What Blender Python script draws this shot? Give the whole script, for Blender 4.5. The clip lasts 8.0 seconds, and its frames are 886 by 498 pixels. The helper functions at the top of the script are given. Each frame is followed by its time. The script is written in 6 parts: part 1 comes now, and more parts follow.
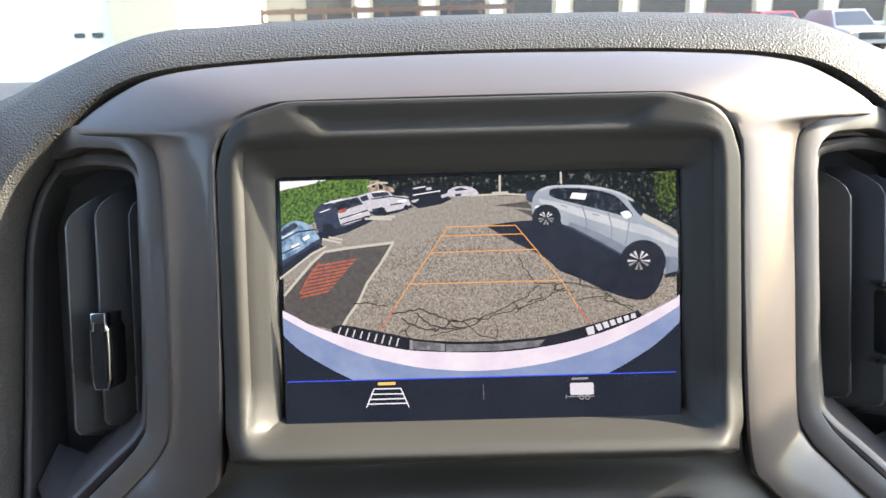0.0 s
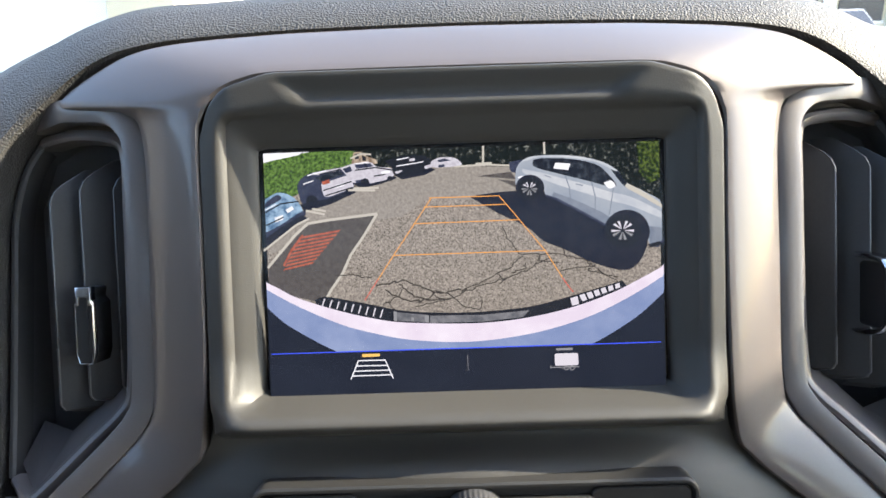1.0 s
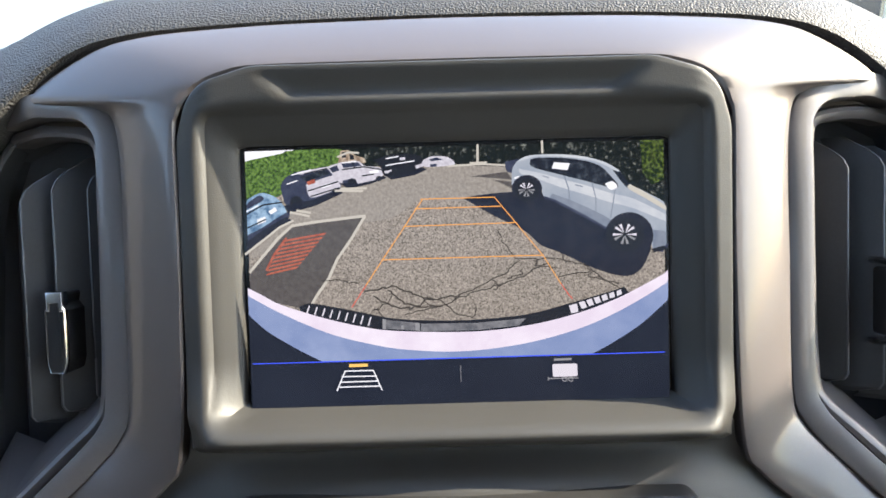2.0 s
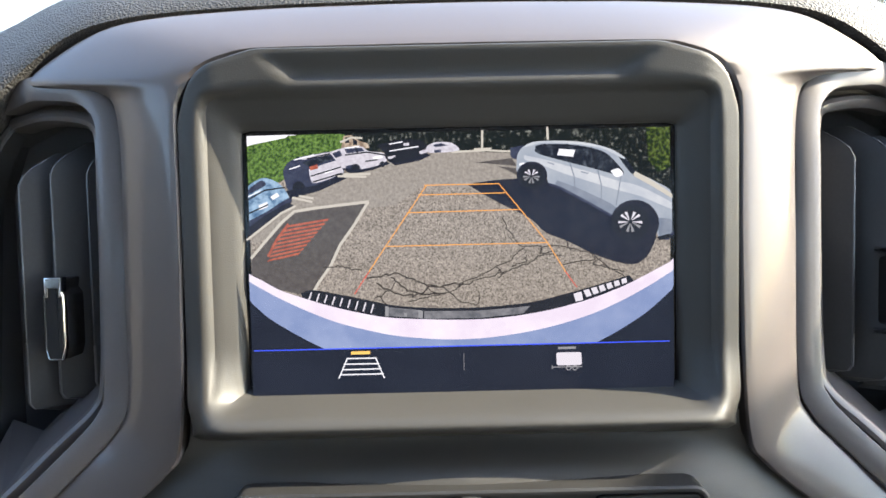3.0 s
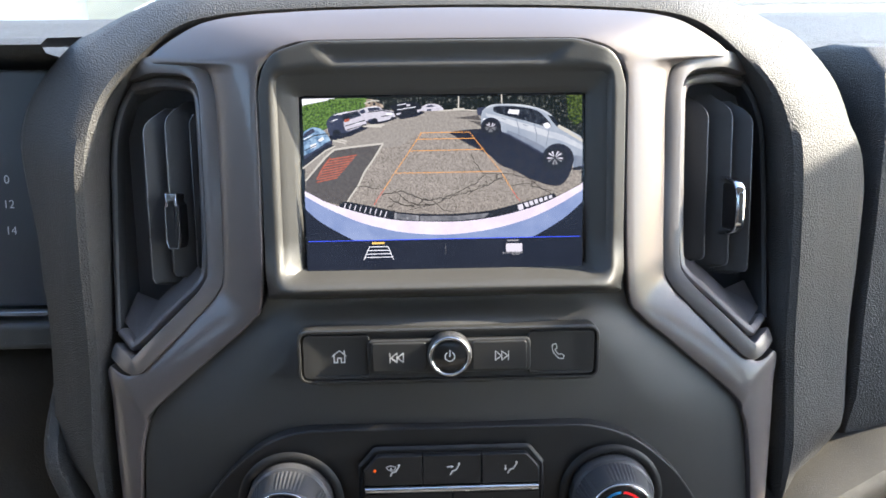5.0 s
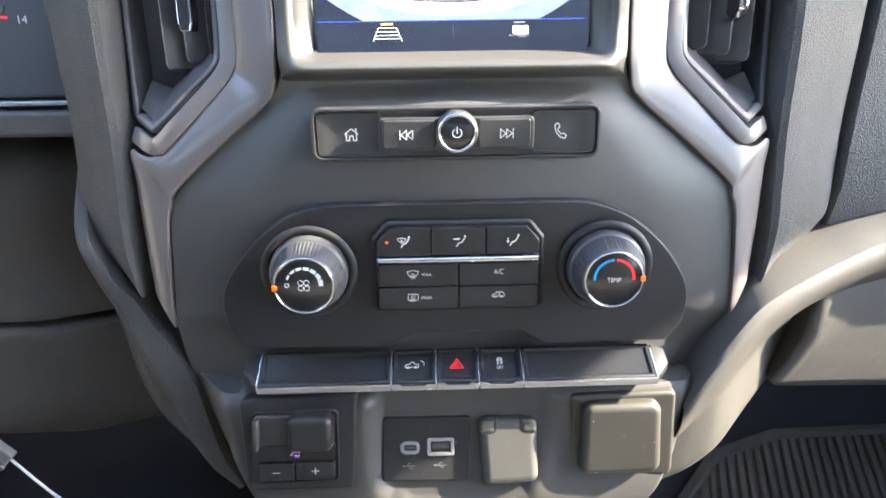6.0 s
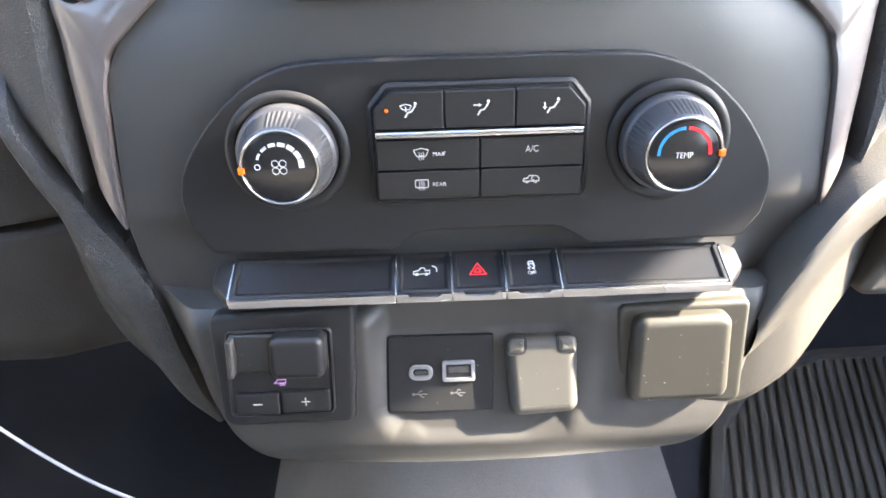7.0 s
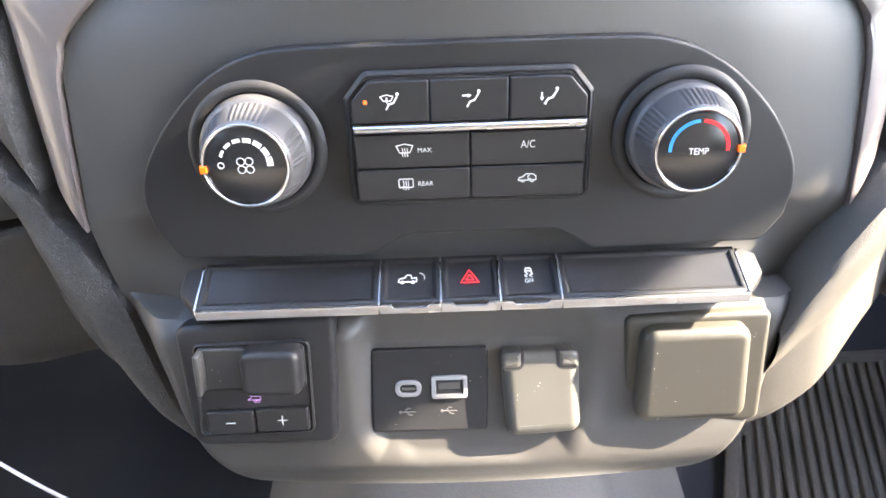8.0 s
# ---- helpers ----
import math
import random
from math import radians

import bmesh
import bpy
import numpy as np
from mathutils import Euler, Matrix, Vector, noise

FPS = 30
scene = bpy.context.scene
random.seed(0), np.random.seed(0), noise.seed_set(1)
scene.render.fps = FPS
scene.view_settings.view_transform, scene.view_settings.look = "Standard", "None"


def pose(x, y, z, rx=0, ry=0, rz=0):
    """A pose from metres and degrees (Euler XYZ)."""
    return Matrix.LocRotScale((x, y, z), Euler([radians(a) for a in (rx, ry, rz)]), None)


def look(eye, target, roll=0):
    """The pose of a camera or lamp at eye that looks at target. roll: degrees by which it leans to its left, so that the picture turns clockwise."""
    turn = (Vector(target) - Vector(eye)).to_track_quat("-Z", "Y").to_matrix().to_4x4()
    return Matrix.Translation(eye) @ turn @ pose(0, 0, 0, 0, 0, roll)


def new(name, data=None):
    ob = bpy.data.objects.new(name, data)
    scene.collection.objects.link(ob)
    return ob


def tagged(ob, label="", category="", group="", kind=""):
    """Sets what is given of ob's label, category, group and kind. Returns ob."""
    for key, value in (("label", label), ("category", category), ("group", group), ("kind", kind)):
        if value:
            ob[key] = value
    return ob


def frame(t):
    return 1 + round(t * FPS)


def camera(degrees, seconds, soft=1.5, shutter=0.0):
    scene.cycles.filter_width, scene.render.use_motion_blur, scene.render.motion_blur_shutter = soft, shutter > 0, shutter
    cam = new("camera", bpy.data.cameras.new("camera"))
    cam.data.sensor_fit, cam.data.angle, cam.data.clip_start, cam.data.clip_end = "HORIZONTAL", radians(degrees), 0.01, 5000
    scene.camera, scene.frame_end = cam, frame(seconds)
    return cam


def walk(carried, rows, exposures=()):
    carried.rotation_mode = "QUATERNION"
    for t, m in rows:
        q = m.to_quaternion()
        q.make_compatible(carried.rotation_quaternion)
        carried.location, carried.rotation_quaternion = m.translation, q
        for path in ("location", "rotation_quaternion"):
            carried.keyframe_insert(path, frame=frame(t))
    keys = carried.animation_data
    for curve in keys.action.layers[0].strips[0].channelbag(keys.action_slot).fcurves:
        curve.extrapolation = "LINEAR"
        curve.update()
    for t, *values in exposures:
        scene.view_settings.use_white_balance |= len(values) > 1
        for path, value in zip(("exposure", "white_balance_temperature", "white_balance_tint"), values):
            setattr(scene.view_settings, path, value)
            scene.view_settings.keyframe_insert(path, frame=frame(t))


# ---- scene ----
# Tilt and height of the centre stack: all of its parts are built upright in a frame of their own
# (x to the passenger side, y towards the windscreen, z up along the stack, origin in the display's middle).
DASH = Matrix.Translation((0, 0, 1.62)) @ Matrix.Rotation(radians(-16.0), 4, "X")
cam = camera(65.0, 8.0, soft=1.6)
cam.data.dof.use_dof, cam.data.dof.focus_distance, cam.data.dof.aperture_fstop = True, 0.29, 36.0
PATH = [
    (0, (-0.01297, -0.26900, 0.03066), (-0.01495, 0.23045, 0.00733), -1.47),
    (0.5, (-0.00771, -0.26644, 0.02148), (-0.00941, 0.23301, -0.00186), -1.71),
    (1, (-0.00675, -0.26928, 0.01839), (-0.00919, 0.23024, -0.00322), -1.77),
    (1.5, (-0.00461, -0.25783, 0.02032), (-0.00599, 0.24168, -0.00176), -1.74),
    (3, (-0.00743, -0.25229, 0.01588), (-0.00559, 0.24710, -0.00873), -1.25),
    (3.5, (-0.00895, -0.25473, 0.01307), (-0.00446, 0.24422, -0.01897), -1.19),
    (4, (-0.00865, -0.31833, 0.02852), (0.00220, 0.17964, -0.01516), -1.09),
    (4.2, (-0.01174, -0.35003, 0.02130), (0.00166, 0.14770, -0.02437), -1.04),
    (5.3, (-0.01150, -0.38819, 0.00846), (0.00185, 0.10496, -0.07292), -0.83),
    (5.5, (-0.01513, -0.39055, -0.00314), (0.00031, 0.09896, -0.10384), -0.70),
    (6, (-0.01786, -0.41404, -0.03735), (-0.00561, 0.06288, -0.18701), -0.78),
    (6.5, (-0.02459, -0.38058, -0.06231), (-0.01379, 0.08713, -0.23876), -1.18),
    (7, (-0.02190, -0.33623, -0.08961), (-0.01497, 0.12345, -0.28619), -1.74),
    (7.5, (-0.01493, -0.31518, -0.09881), (-0.00913, 0.14142, -0.30248), -1.98),
    (8, (-0.01048, -0.30532, -0.09687), (-0.01245, 0.15238, -0.29815), -2.14),
]
walk(cam, [(t, DASH @ look(eye, target, roll)) for t, eye, target, roll in PATH], [(0.0, 3.50, 6850, 11), (1.5, 3.45, 6600, 11), (3.5, 3.60, 6700, 11), (4.0, 3.60, 6700, 11), (5.3, 3.70, 6400, 12), (5.5, 3.85, 6400, 12), (6.0, 5.00, 6550, 13), (6.5, 5.25, 6500, 14), (7.0, 5.50, 6700, 15), (8.0, 5.80, 7000, 17)])

# openings of the cab, in metres from the display's middle
WINDOW_SILL, WINDOW_HEAD, A_POST, B_POST = -0.065, 0.58, 0.155, (-1.00, -0.85)

# ---- light ----
SUN_WAY = Vector((1.0, 0.07, 0.63)).normalized()
world = bpy.data.worlds.new("sky")
scene.world = world
world.use_nodes = True
wn = world.node_tree.nodes
sky = wn.new("ShaderNodeTexSky")
sky.sky_type = "NISHITA"
sky.sun_disc = False
sky.sun_elevation = math.asin(SUN_WAY.z)
sky.sun_rotation = math.atan2(SUN_WAY.x, SUN_WAY.y)
world.node_tree.links.new(sky.outputs[0], wn["Background"].inputs[0])
wn["Background"].inputs[1].default_value = 0.15
sun = new("sun", bpy.data.lights.new("sun", "SUN"))
sun.data.energy = 3.1
sun.data.angle = radians(0.6)
sun.data.color = (1.0, 0.91, 0.75)
sun.matrix_world = look(SUN_WAY * 30, (0, 0, 0))


# ---- materials ----
def shade(name, colour, rough=0.5, metal=0.0, bump=0.0, size=900.0, var=0.15, grain="noise", spec=0.5, coat=0.0, rvar=0.1, emit=None, power=0.0):
    """A painted, moulded or metal surface: two scales of tone and gloss, and a fine relief. size: grains a metre."""
    m = bpy.data.materials.new(name)
    m.use_nodes = True
    n, k = m.node_tree.nodes, m.node_tree.links
    b = n["Principled BSDF"]
    b.inputs["Metallic"].default_value = metal
    b.inputs["Specular IOR Level"].default_value = spec
    b.inputs["Coat Weight"].default_value = coat
    b.inputs["Coat Roughness"].default_value = 0.12
    co = n.new("ShaderNodeTexCoord")
    big = n.new("ShaderNodeTexNoise")
    big.inputs["Scale"].default_value = 14.0
    big.inputs["Detail"].default_value = 5.0
    k.new(co.outputs["Object"], big.inputs["Vector"])
    small = n.new("ShaderNodeTexNoise")
    small.inputs["Scale"].default_value = size
    small.inputs["Detail"].default_value = 2.0
    k.new(co.outputs["Object"], small.inputs["Vector"])
    mix = n.new("ShaderNodeMix")
    mix.data_type = "FLOAT"
    mix.inputs[0].default_value = 0.4
    k.new(big.outputs[0], mix.inputs[2])
    k.new(small.outputs[0], mix.inputs[3])
    ramp = n.new("ShaderNodeValToRGB")
    lo, hi = (max(0.0, 1 - var), 1 + var)
    ramp.color_ramp.elements[0].position, ramp.color_ramp.elements[1].position = 0.3, 0.7
    ramp.color_ramp.elements[0].color = (*[c * lo for c in colour], 1)
    ramp.color_ramp.elements[1].color = (*[min(1, c * hi) for c in colour], 1)
    k.new(mix.outputs[0], ramp.inputs[0])
    k.new(ramp.outputs[0], b.inputs["Base Color"])
    gloss = n.new("ShaderNodeMapRange")
    gloss.inputs["To Min"].default_value = max(0.02, rough - rvar)
    gloss.inputs["To Max"].default_value = min(1.0, rough + rvar)
    k.new(big.outputs[0], gloss.inputs["Value"])
    k.new(gloss.outputs[0], b.inputs["Roughness"])
    if bump:
        relief = n.new("ShaderNodeBump")
        relief.inputs["Strength"].default_value = bump
        relief.inputs["Distance"].default_value = 0.0007 if grain == "leather" else 0.0006
        if grain == "leather":
            cells = n.new("ShaderNodeTexVoronoi")
            cells.feature = "SMOOTH_F1"
            cells.inputs["Scale"].default_value = size
            k.new(co.outputs["Object"], cells.inputs["Vector"])
            k.new(cells.outputs["Distance"], relief.inputs["Height"])
        else:
            k.new(small.outputs[0], relief.inputs["Height"])
        k.new(relief.outputs[0], b.inputs["Normal"])
    if emit:
        b.inputs["Emission Color"].default_value = (*emit, 1)
        b.inputs["Emission Strength"].default_value = power
    return m


GLOW = 0.116


def lit(name, colour, other=None, size=300.0, power=1.0, stretch=(1, 1, 1), band=(0.38, 0.64)):
    """What the display shows: its own light, behind dark glass; other: a second tone, mottled at that size."""
    m = bpy.data.materials.new(name)
    m.use_nodes = True
    n, k = m.node_tree.nodes, m.node_tree.links
    b = n["Principled BSDF"]
    b.inputs["Base Color"].default_value = (0.006, 0.006, 0.008, 1)
    b.inputs["Roughness"].default_value = 0.22
    b.inputs["Specular IOR Level"].default_value = 0.25
    b.inputs["Emission Color"].default_value = (*colour, 1)
    b.inputs["Emission Strength"].default_value = GLOW * power
    if other:
        co = n.new("ShaderNodeTexCoord")
        turn = n.new("ShaderNodeMapping")
        turn.inputs["Scale"].default_value = stretch
        k.new(co.outputs["Object"], turn.inputs[0])
        t = n.new("ShaderNodeTexNoise")
        t.inputs["Scale"].default_value = size
        t.inputs["Detail"].default_value = 4.0
        t.inputs["Roughness"].default_value = 0.7
        k.new(turn.outputs[0], t.inputs["Vector"])
        r = n.new("ShaderNodeValToRGB")
        r.color_ramp.elements[0].position, r.color_ramp.elements[1].position = band
        r.color_ramp.elements[0].color, r.color_ramp.elements[1].color = (*colour, 1), (*other, 1)
        k.new(t.outputs[0], r.inputs[0])
        k.new(r.outputs[0], b.inputs["Emission Color"])
    return m


PAD = shade("soft_grained_pad", (0.046, 0.0445, 0.043), 0.58, bump=0.9, size=1250, grain="leather", var=0.14, spec=0.36)
PADLOW = shade("grained_lower_pad", (0.051, 0.047, 0.041), 0.56, bump=0.42, size=2300, grain="leather", var=0.1, spec=0.32)
SATIN = shade("satin_charcoal_plastic", (0.0435, 0.0415, 0.0385), 0.47, bump=0.16, size=2500, var=0.08, spec=0.42)
COVER = shade("dark_olive_plastic", (0.036, 0.0335, 0.027), 0.5, bump=0.12, size=2500, var=0.1, spec=0.4)
OLIVE = shade("matt_olive_plastic", (0.050, 0.048, 0.042), 0.5, bump=0.12, size=2500, var=0.1)
KNEE = shade("grained_knee_plastic", (0.050, 0.046, 0.041), 0.6, bump=0.5, size=900, var=0.12, grain="leather", spec=0.35)
BLACK = shade("black_satin_plastic", (0.015, 0.015, 0.016), 0.45, bump=0.12, size=2500, var=0.1, spec=0.3)
AUDIOBLACK = shade("charcoal_key_plastic", (0.027, 0.0265, 0.026), 0.42, bump=0.10, size=2500, var=0.1, spec=0.35)
GLOSSY = shade("black_glossy_plastic", (0.012, 0.012, 0.013), 0.18, var=0.1, rvar=0.05)
KEY = shade("black_key_plastic", (0.013, 0.013, 0.014), 0.38, bump=0.10, size=2500, var=0.1, spec=0.35)
VANE = shade("vane_plastic", (0.048, 0.048, 0.050), 0.55, var=0.1, spec=0.25)
# vent funnel colour, lightened to stand for the haze over the vents
DARK = shade("hazed_vent_plastic", (0.085, 0.085, 0.090), 0.6, var=0.1, spec=0.25)
# paler and glossier than the vanes: their sunlit edge lines, put into the colour
NOSE = shade("sunlit_vane_edge", (0.085, 0.085, 0.088), 0.26, var=0.1, spec=0.6)
# lightened face: reflections on the glossy cluster are put into its colour
GAUGE = shade("gauge_face_sheen", (0.045, 0.046, 0.050), 0.35, var=0.1, spec=0.4)
TRIM = shade("warm_grey_metallic_paint", (0.099, 0.083, 0.080), 0.50, metal=0.2, var=0.06, coat=0.5, rvar=0.04, bump=0.03, size=4000)
RINGS = shade("satin_grey_metal_paint", (0.115, 0.103, 0.102), 0.48, metal=0.2, var=0.06, coat=0.35, rvar=0.05)
CHROME = shade("chrome", (0.58, 0.58, 0.60), 0.14, metal=1.0, var=0.04, rvar=0.05)
SILVER = shade("brushed_silver", (0.43, 0.43, 0.44), 0.26, metal=0.9, var=0.08, rvar=0.08)
GRIP = shade("silver_grip", (0.058, 0.058, 0.062), 0.42, metal=0.3, var=0.2)
# white marks carry a faint added glow besides their colour
INK = shade("white_glow_print", (0.50, 0.50, 0.50), 0.5, var=0.04, emit=(1, 1, 1), power=0.006)
DIMINK = shade("grey_print", (0.09, 0.09, 0.09), 0.5, var=0.05)
RIMGREY = shade("pale_grey_rim", (0.20, 0.20, 0.205), 0.4, metal=0.3, var=0.08)
TINT = bpy.data.materials.new("tinted_side_glass")
# red marks glow a little too
REDINK = shade("red_glow_print", (0.75, 0.03, 0.04), 0.5, var=0.04, emit=(1, 0.02, 0.02), power=0.03)
BLUEINK = shade("blue_print", (0.02, 0.32, 0.75), 0.5, var=0.04)
AMBER = shade("amber_light", (0.65, 0.10, 0.002), 0.4, emit=(1.0, 0.10, 0.0), power=0.030)
RUBBER = shade("black_rubber", (0.080, 0.076, 0.072), 0.8, bump=0.3, size=900, var=0.25, spec=0.2)
CARPET = shade("dark_vinyl_floor", (0.016, 0.019, 0.026), 0.75, bump=0.6, size=700, var=0.3, spec=0.25)
LINER = shade("light_grey_headliner", (0.33, 0.328, 0.32), 0.9, bump=0.3, size=500, var=0.06)
CABIN = shade("grey_cabin_panel", (0.122, 0.119, 0.116), 0.6, bump=0.3, size=600, var=0.1)
DUSTY = shade("dust", (0.6, 0.58, 0.54), 0.9, var=0.1)
WIRE = shade("pale_cable", (0.55, 0.54, 0.52), 0.35, var=0.08)
CLEAR = shade("clear_acrylic", (0.10, 0.10, 0.10), 0.15, var=0.1)
HOLE = shade("black_socket", (0.004, 0.004, 0.005), 0.6, var=0.1)

TINT.use_nodes = True
tn = TINT.node_tree.nodes
clear, gloss, both = tn.new("ShaderNodeBsdfTransparent"), tn.new("ShaderNodeBsdfGlossy"), tn.new("ShaderNodeMixShader")
clear.inputs["Color"].default_value = (0.85, 0.86, 0.85, 1)
gloss.inputs["Roughness"].default_value = 0.02
both.inputs[0].default_value = 0.05
TINT.node_tree.links.new(clear.outputs[0], both.inputs[1])
TINT.node_tree.links.new(gloss.outputs[0], both.inputs[2])
TINT.node_tree.links.new(both.outputs[0], tn["Material Output"].inputs["Surface"])

# ---- mesh tools ----
ORIGIN = {}
# the lower half of the stack leans back a little further, and was drawn a tenth too small
LOWER = Matrix.Translation((0.0002, 0.0217, 0.0128)) @ Matrix.Rotation(radians(2.4), 4, "X") @ Matrix.Scale(1.102, 4)
LOWS = {}


def set_back(k, tilt, y, z):
    """Moves a piece of the lower half back into its tray and tips it upwards about a line (y, z)."""
    eye = Vector((-0.0097, -0.3007, -0.0870))
    away = Matrix.Translation(eye) @ Matrix.Scale(k, 4) @ Matrix.Translation(-eye)
    return Matrix.Translation((0, y, z)) @ Matrix.Rotation(radians(-tilt), 4, "X") @ Matrix.Translation((0, -y, -z)) @ away


PORT_PLACE = set_back(1.014, 15.0, -0.0555, -0.274)
OUTLET_PLACE = set_back(1.028, 15.0, -0.059, -0.270)
BRAKE_PLACE = set_back(1.0, 9.0, -0.0605, -0.262)
COVER_PLACE = set_back(1.015, 3.0, -0.061, -0.267)


def thing(name, at, label, category, group="", kind="", base=None, low=False, place=Matrix()):
    """An Empty at a place of the stack's frame (or of the world, with base=Matrix()), which will carry parts."""
    ob = new(name)
    ob.empty_display_size = 0.02
    if low:
        LOWS[ob] = LOWER @ place
        at = LOWS[ob] @ Vector(at)
    ob.matrix_world = (DASH if base is None else base) @ Matrix.Translation(at)
    ORIGIN[ob] = Vector(at)
    return tagged(ob, label, category, group, kind)


def part(name, bm, material, parent, label="", angle=34.0, flip=True, low=False):
    """Links a bmesh as one mesh object under a thing or under a part of a thing."""
    bmesh.ops.remove_doubles(bm, verts=bm.verts[:], dist=1e-7)
    bmesh.ops.dissolve_degenerate(bm, edges=bm.edges[:], dist=1e-8)
    if flip:
        bmesh.ops.recalc_face_normals(bm, faces=bm.faces[:])
    if low or parent in LOWS:
        bmesh.ops.transform(bm, matrix=LOWS.get(parent, LOWER), verts=bm.verts[:])
    bmesh.ops.translate(bm, verts=bm.verts[:], vec=-ORIGIN[parent])
    me = bpy.data.meshes.new(name)
    bm.to_mesh(me)
    bm.free()
    me.materials.append(material)
    me.shade_smooth()
    me.set_sharp_from_angle(angle=radians(angle))
    ob = new(name, me)
    ob.parent = parent
    ORIGIN[ob] = ORIGIN[parent]
    if parent in LOWS:
        LOWS[ob] = LOWS[parent]
    return tagged(ob, label)


def loft(rings, cap0=False, cap1=False, closed=True, bm=None):
    bm = bm or bmesh.new()
    rows = [[bm.verts.new(p) for p in r] for r in rings]
    for a, b in zip(rows, rows[1:]):
        n = len(a)
        for i in range(n if closed else n - 1):
            j = (i + 1) % n
            bm.faces.new((a[i], a[j], b[j], b[i]))
    if cap0:
        bm.faces.new(rows[0])
    if cap1:
        bm.faces.new(rows[-1][::-1])
    return bm


def rounded(points, radius, n=5):
    """A closed outline (x, z) with its corners rounded; a point may carry a radius of its own as a third number."""
    out, m = [], len(points)
    for i, p in enumerate(points):
        r = p[2] if len(p) > 2 else radius
        a, b, c = (Vector(points[(i + d) % m][:2]) for d in (-1, 0, 1))
        u, v = (a - b).normalized(), (c - b).normalized()
        half = math.acos(max(-1, min(1, u.dot(v)))) / 2
        if r <= 0 or half > 1.55:
            out.append((b.x, b.y))
            continue
        d = min(r / math.tan(half), (a - b).length * 0.49, (c - b).length * 0.49)
        r = d * math.tan(half)
        mid = b + (u + v).normalized() * (r / math.sin(half))
        s, e = b + u * d - mid, b + v * d - mid
        turn = s.angle_signed(e)
        for j in range(n + 1):
            q = s.copy()
            q.rotate(Matrix.Rotation(-turn * j / n, 2))
            out.append(tuple(mid + q))
    return out


def box2(x0, x1, z0, z1, r=0.001, n=5):
    return rounded([(x0, z0), (x1, z0), (x1, z1), (x0, z1)], r, n)


def inset(ring, d):
    """The outline moved inwards by d."""
    m = len(ring)
    area = sum(ring[i][0] * ring[(i + 1) % m][1] - ring[(i + 1) % m][0] * ring[i][1] for i in range(m))
    s = 1 if area > 0 else -1
    out = []
    for i in range(m):
        a, b, c = Vector(ring[i - 1]), Vector(ring[i]), Vector(ring[(i + 1) % m])
        u, v = (b - a), (c - b)
        u = u.normalized() if u.length > 1e-9 else v.normalized()
        v = v.normalized() if v.length > 1e-9 else u
        nrm = Vector((-u.y - v.y, u.x + v.x)) * s
        nrm = nrm.normalized() if nrm.length > 1e-9 else Vector((0, 0))
        k = max(0.5, nrm.dot(Vector((-u.y, u.x)) * s))
        out.append(b + nrm * (d / k))
    for _ in range(6):
        for i in range(m):
            j = (i + 1) % m
            if (out[j] - out[i]).dot(Vector(ring[j]) - Vector(ring[i])) < 0:
                out[i] = out[j] = (out[i] + out[j]) / 2
    return [tuple(q) for q in out]


def at(ring, y):
    return [(x, (y(x, z) if callable(y) else y), z) for x, z in ring]


def key(ring, front, back, soft=0.0008, n=3, dish=0.0, bm=None):
    """A moulded piece: an outline with depth, and a rounded front edge; dish: a hollow in its face."""
    rings = [at(ring, back)]
    for i in range(n + 1):
        a = math.pi / 2 * i / n
        d, y = soft * (1 - math.cos(a)), soft * (1 - math.sin(a))
        rings.append(at(inset(ring, d), (lambda x, z, y=y: front(x, z) + y) if callable(front) else front + y))
    rings.append(at(inset(ring, soft * 1.12 + 0.0002), front))
    if dish:
        f = front if not callable(front) else front(0, 0)
        rings.append(at(inset(ring, soft + abs(dish) * 1.5), f + dish))
    return loft(rings, True, True, bm=bm)


def lathe(cx, cz, profile, n=48, bm=None, wobble=None):
    """A turned piece about an axis along y; profile: (radius, y) from the front to the back."""
    rings = []
    for r, y in profile:
        rings.append([(cx + r * math.cos(2 * math.pi * i / n), y, cz + r * math.sin(2 * math.pi * i / n)) for i in range(n)])
    return loft(rings, True, True, bm=bm)


def hoop(cx, cz, r0, r1, front, back, n=48, bm=None):
    """A ring with a rounded front."""
    w = (r1 - r0) / 2
    prof = [(r1, back)] + [(r0 + w + w * math.cos(a), front + w * (1 - math.sin(a))) for a in np.linspace(0, math.pi, 9)] + [(r0, back)]
    rings = [[(cx + r * math.cos(2 * math.pi * i / n), y, cz + r * math.sin(2 * math.pi * i / n)) for i in range(n)] for r, y in prof]
    return loft(rings + [rings[0]], bm=bm)


def stroke(points, width, y, bm=None, closed=False, depth=0.00012):
    """A printed line, a hair proud of its surface."""
    bm = bm or bmesh.new()
    pts = [Vector(p) for p in points]
    if closed:
        pts.append(pts[0])
    for a, b in zip(pts, pts[1:]):
        d = (b - a)
        if d.length < 1e-7:
            continue
        u = d.normalized() * (width * 0.35)
        q = Vector((-d.y, d.x)).normalized() * (width / 2)
        blob(bm, [a - u + q, a - u - q, b + u - q, b + u + q], y, depth)
    return bm


def blob(bm, ring, y, depth=0.00012):
    yy = y if callable(y) else (lambda x, z: y)
    f = [bm.verts.new((p[0], yy(p[0], p[1]) - depth, p[1])) for p in ring]
    g = [bm.verts.new((p[0], yy(p[0], p[1]) + depth, p[1])) for p in ring]
    bm.faces.new(f)
    bm.faces.new(g[::-1])
    for i in range(len(f)):
        j = (i + 1) % len(f)
        bm.faces.new((f[i], g[i], g[j], f[j]))
    return bm


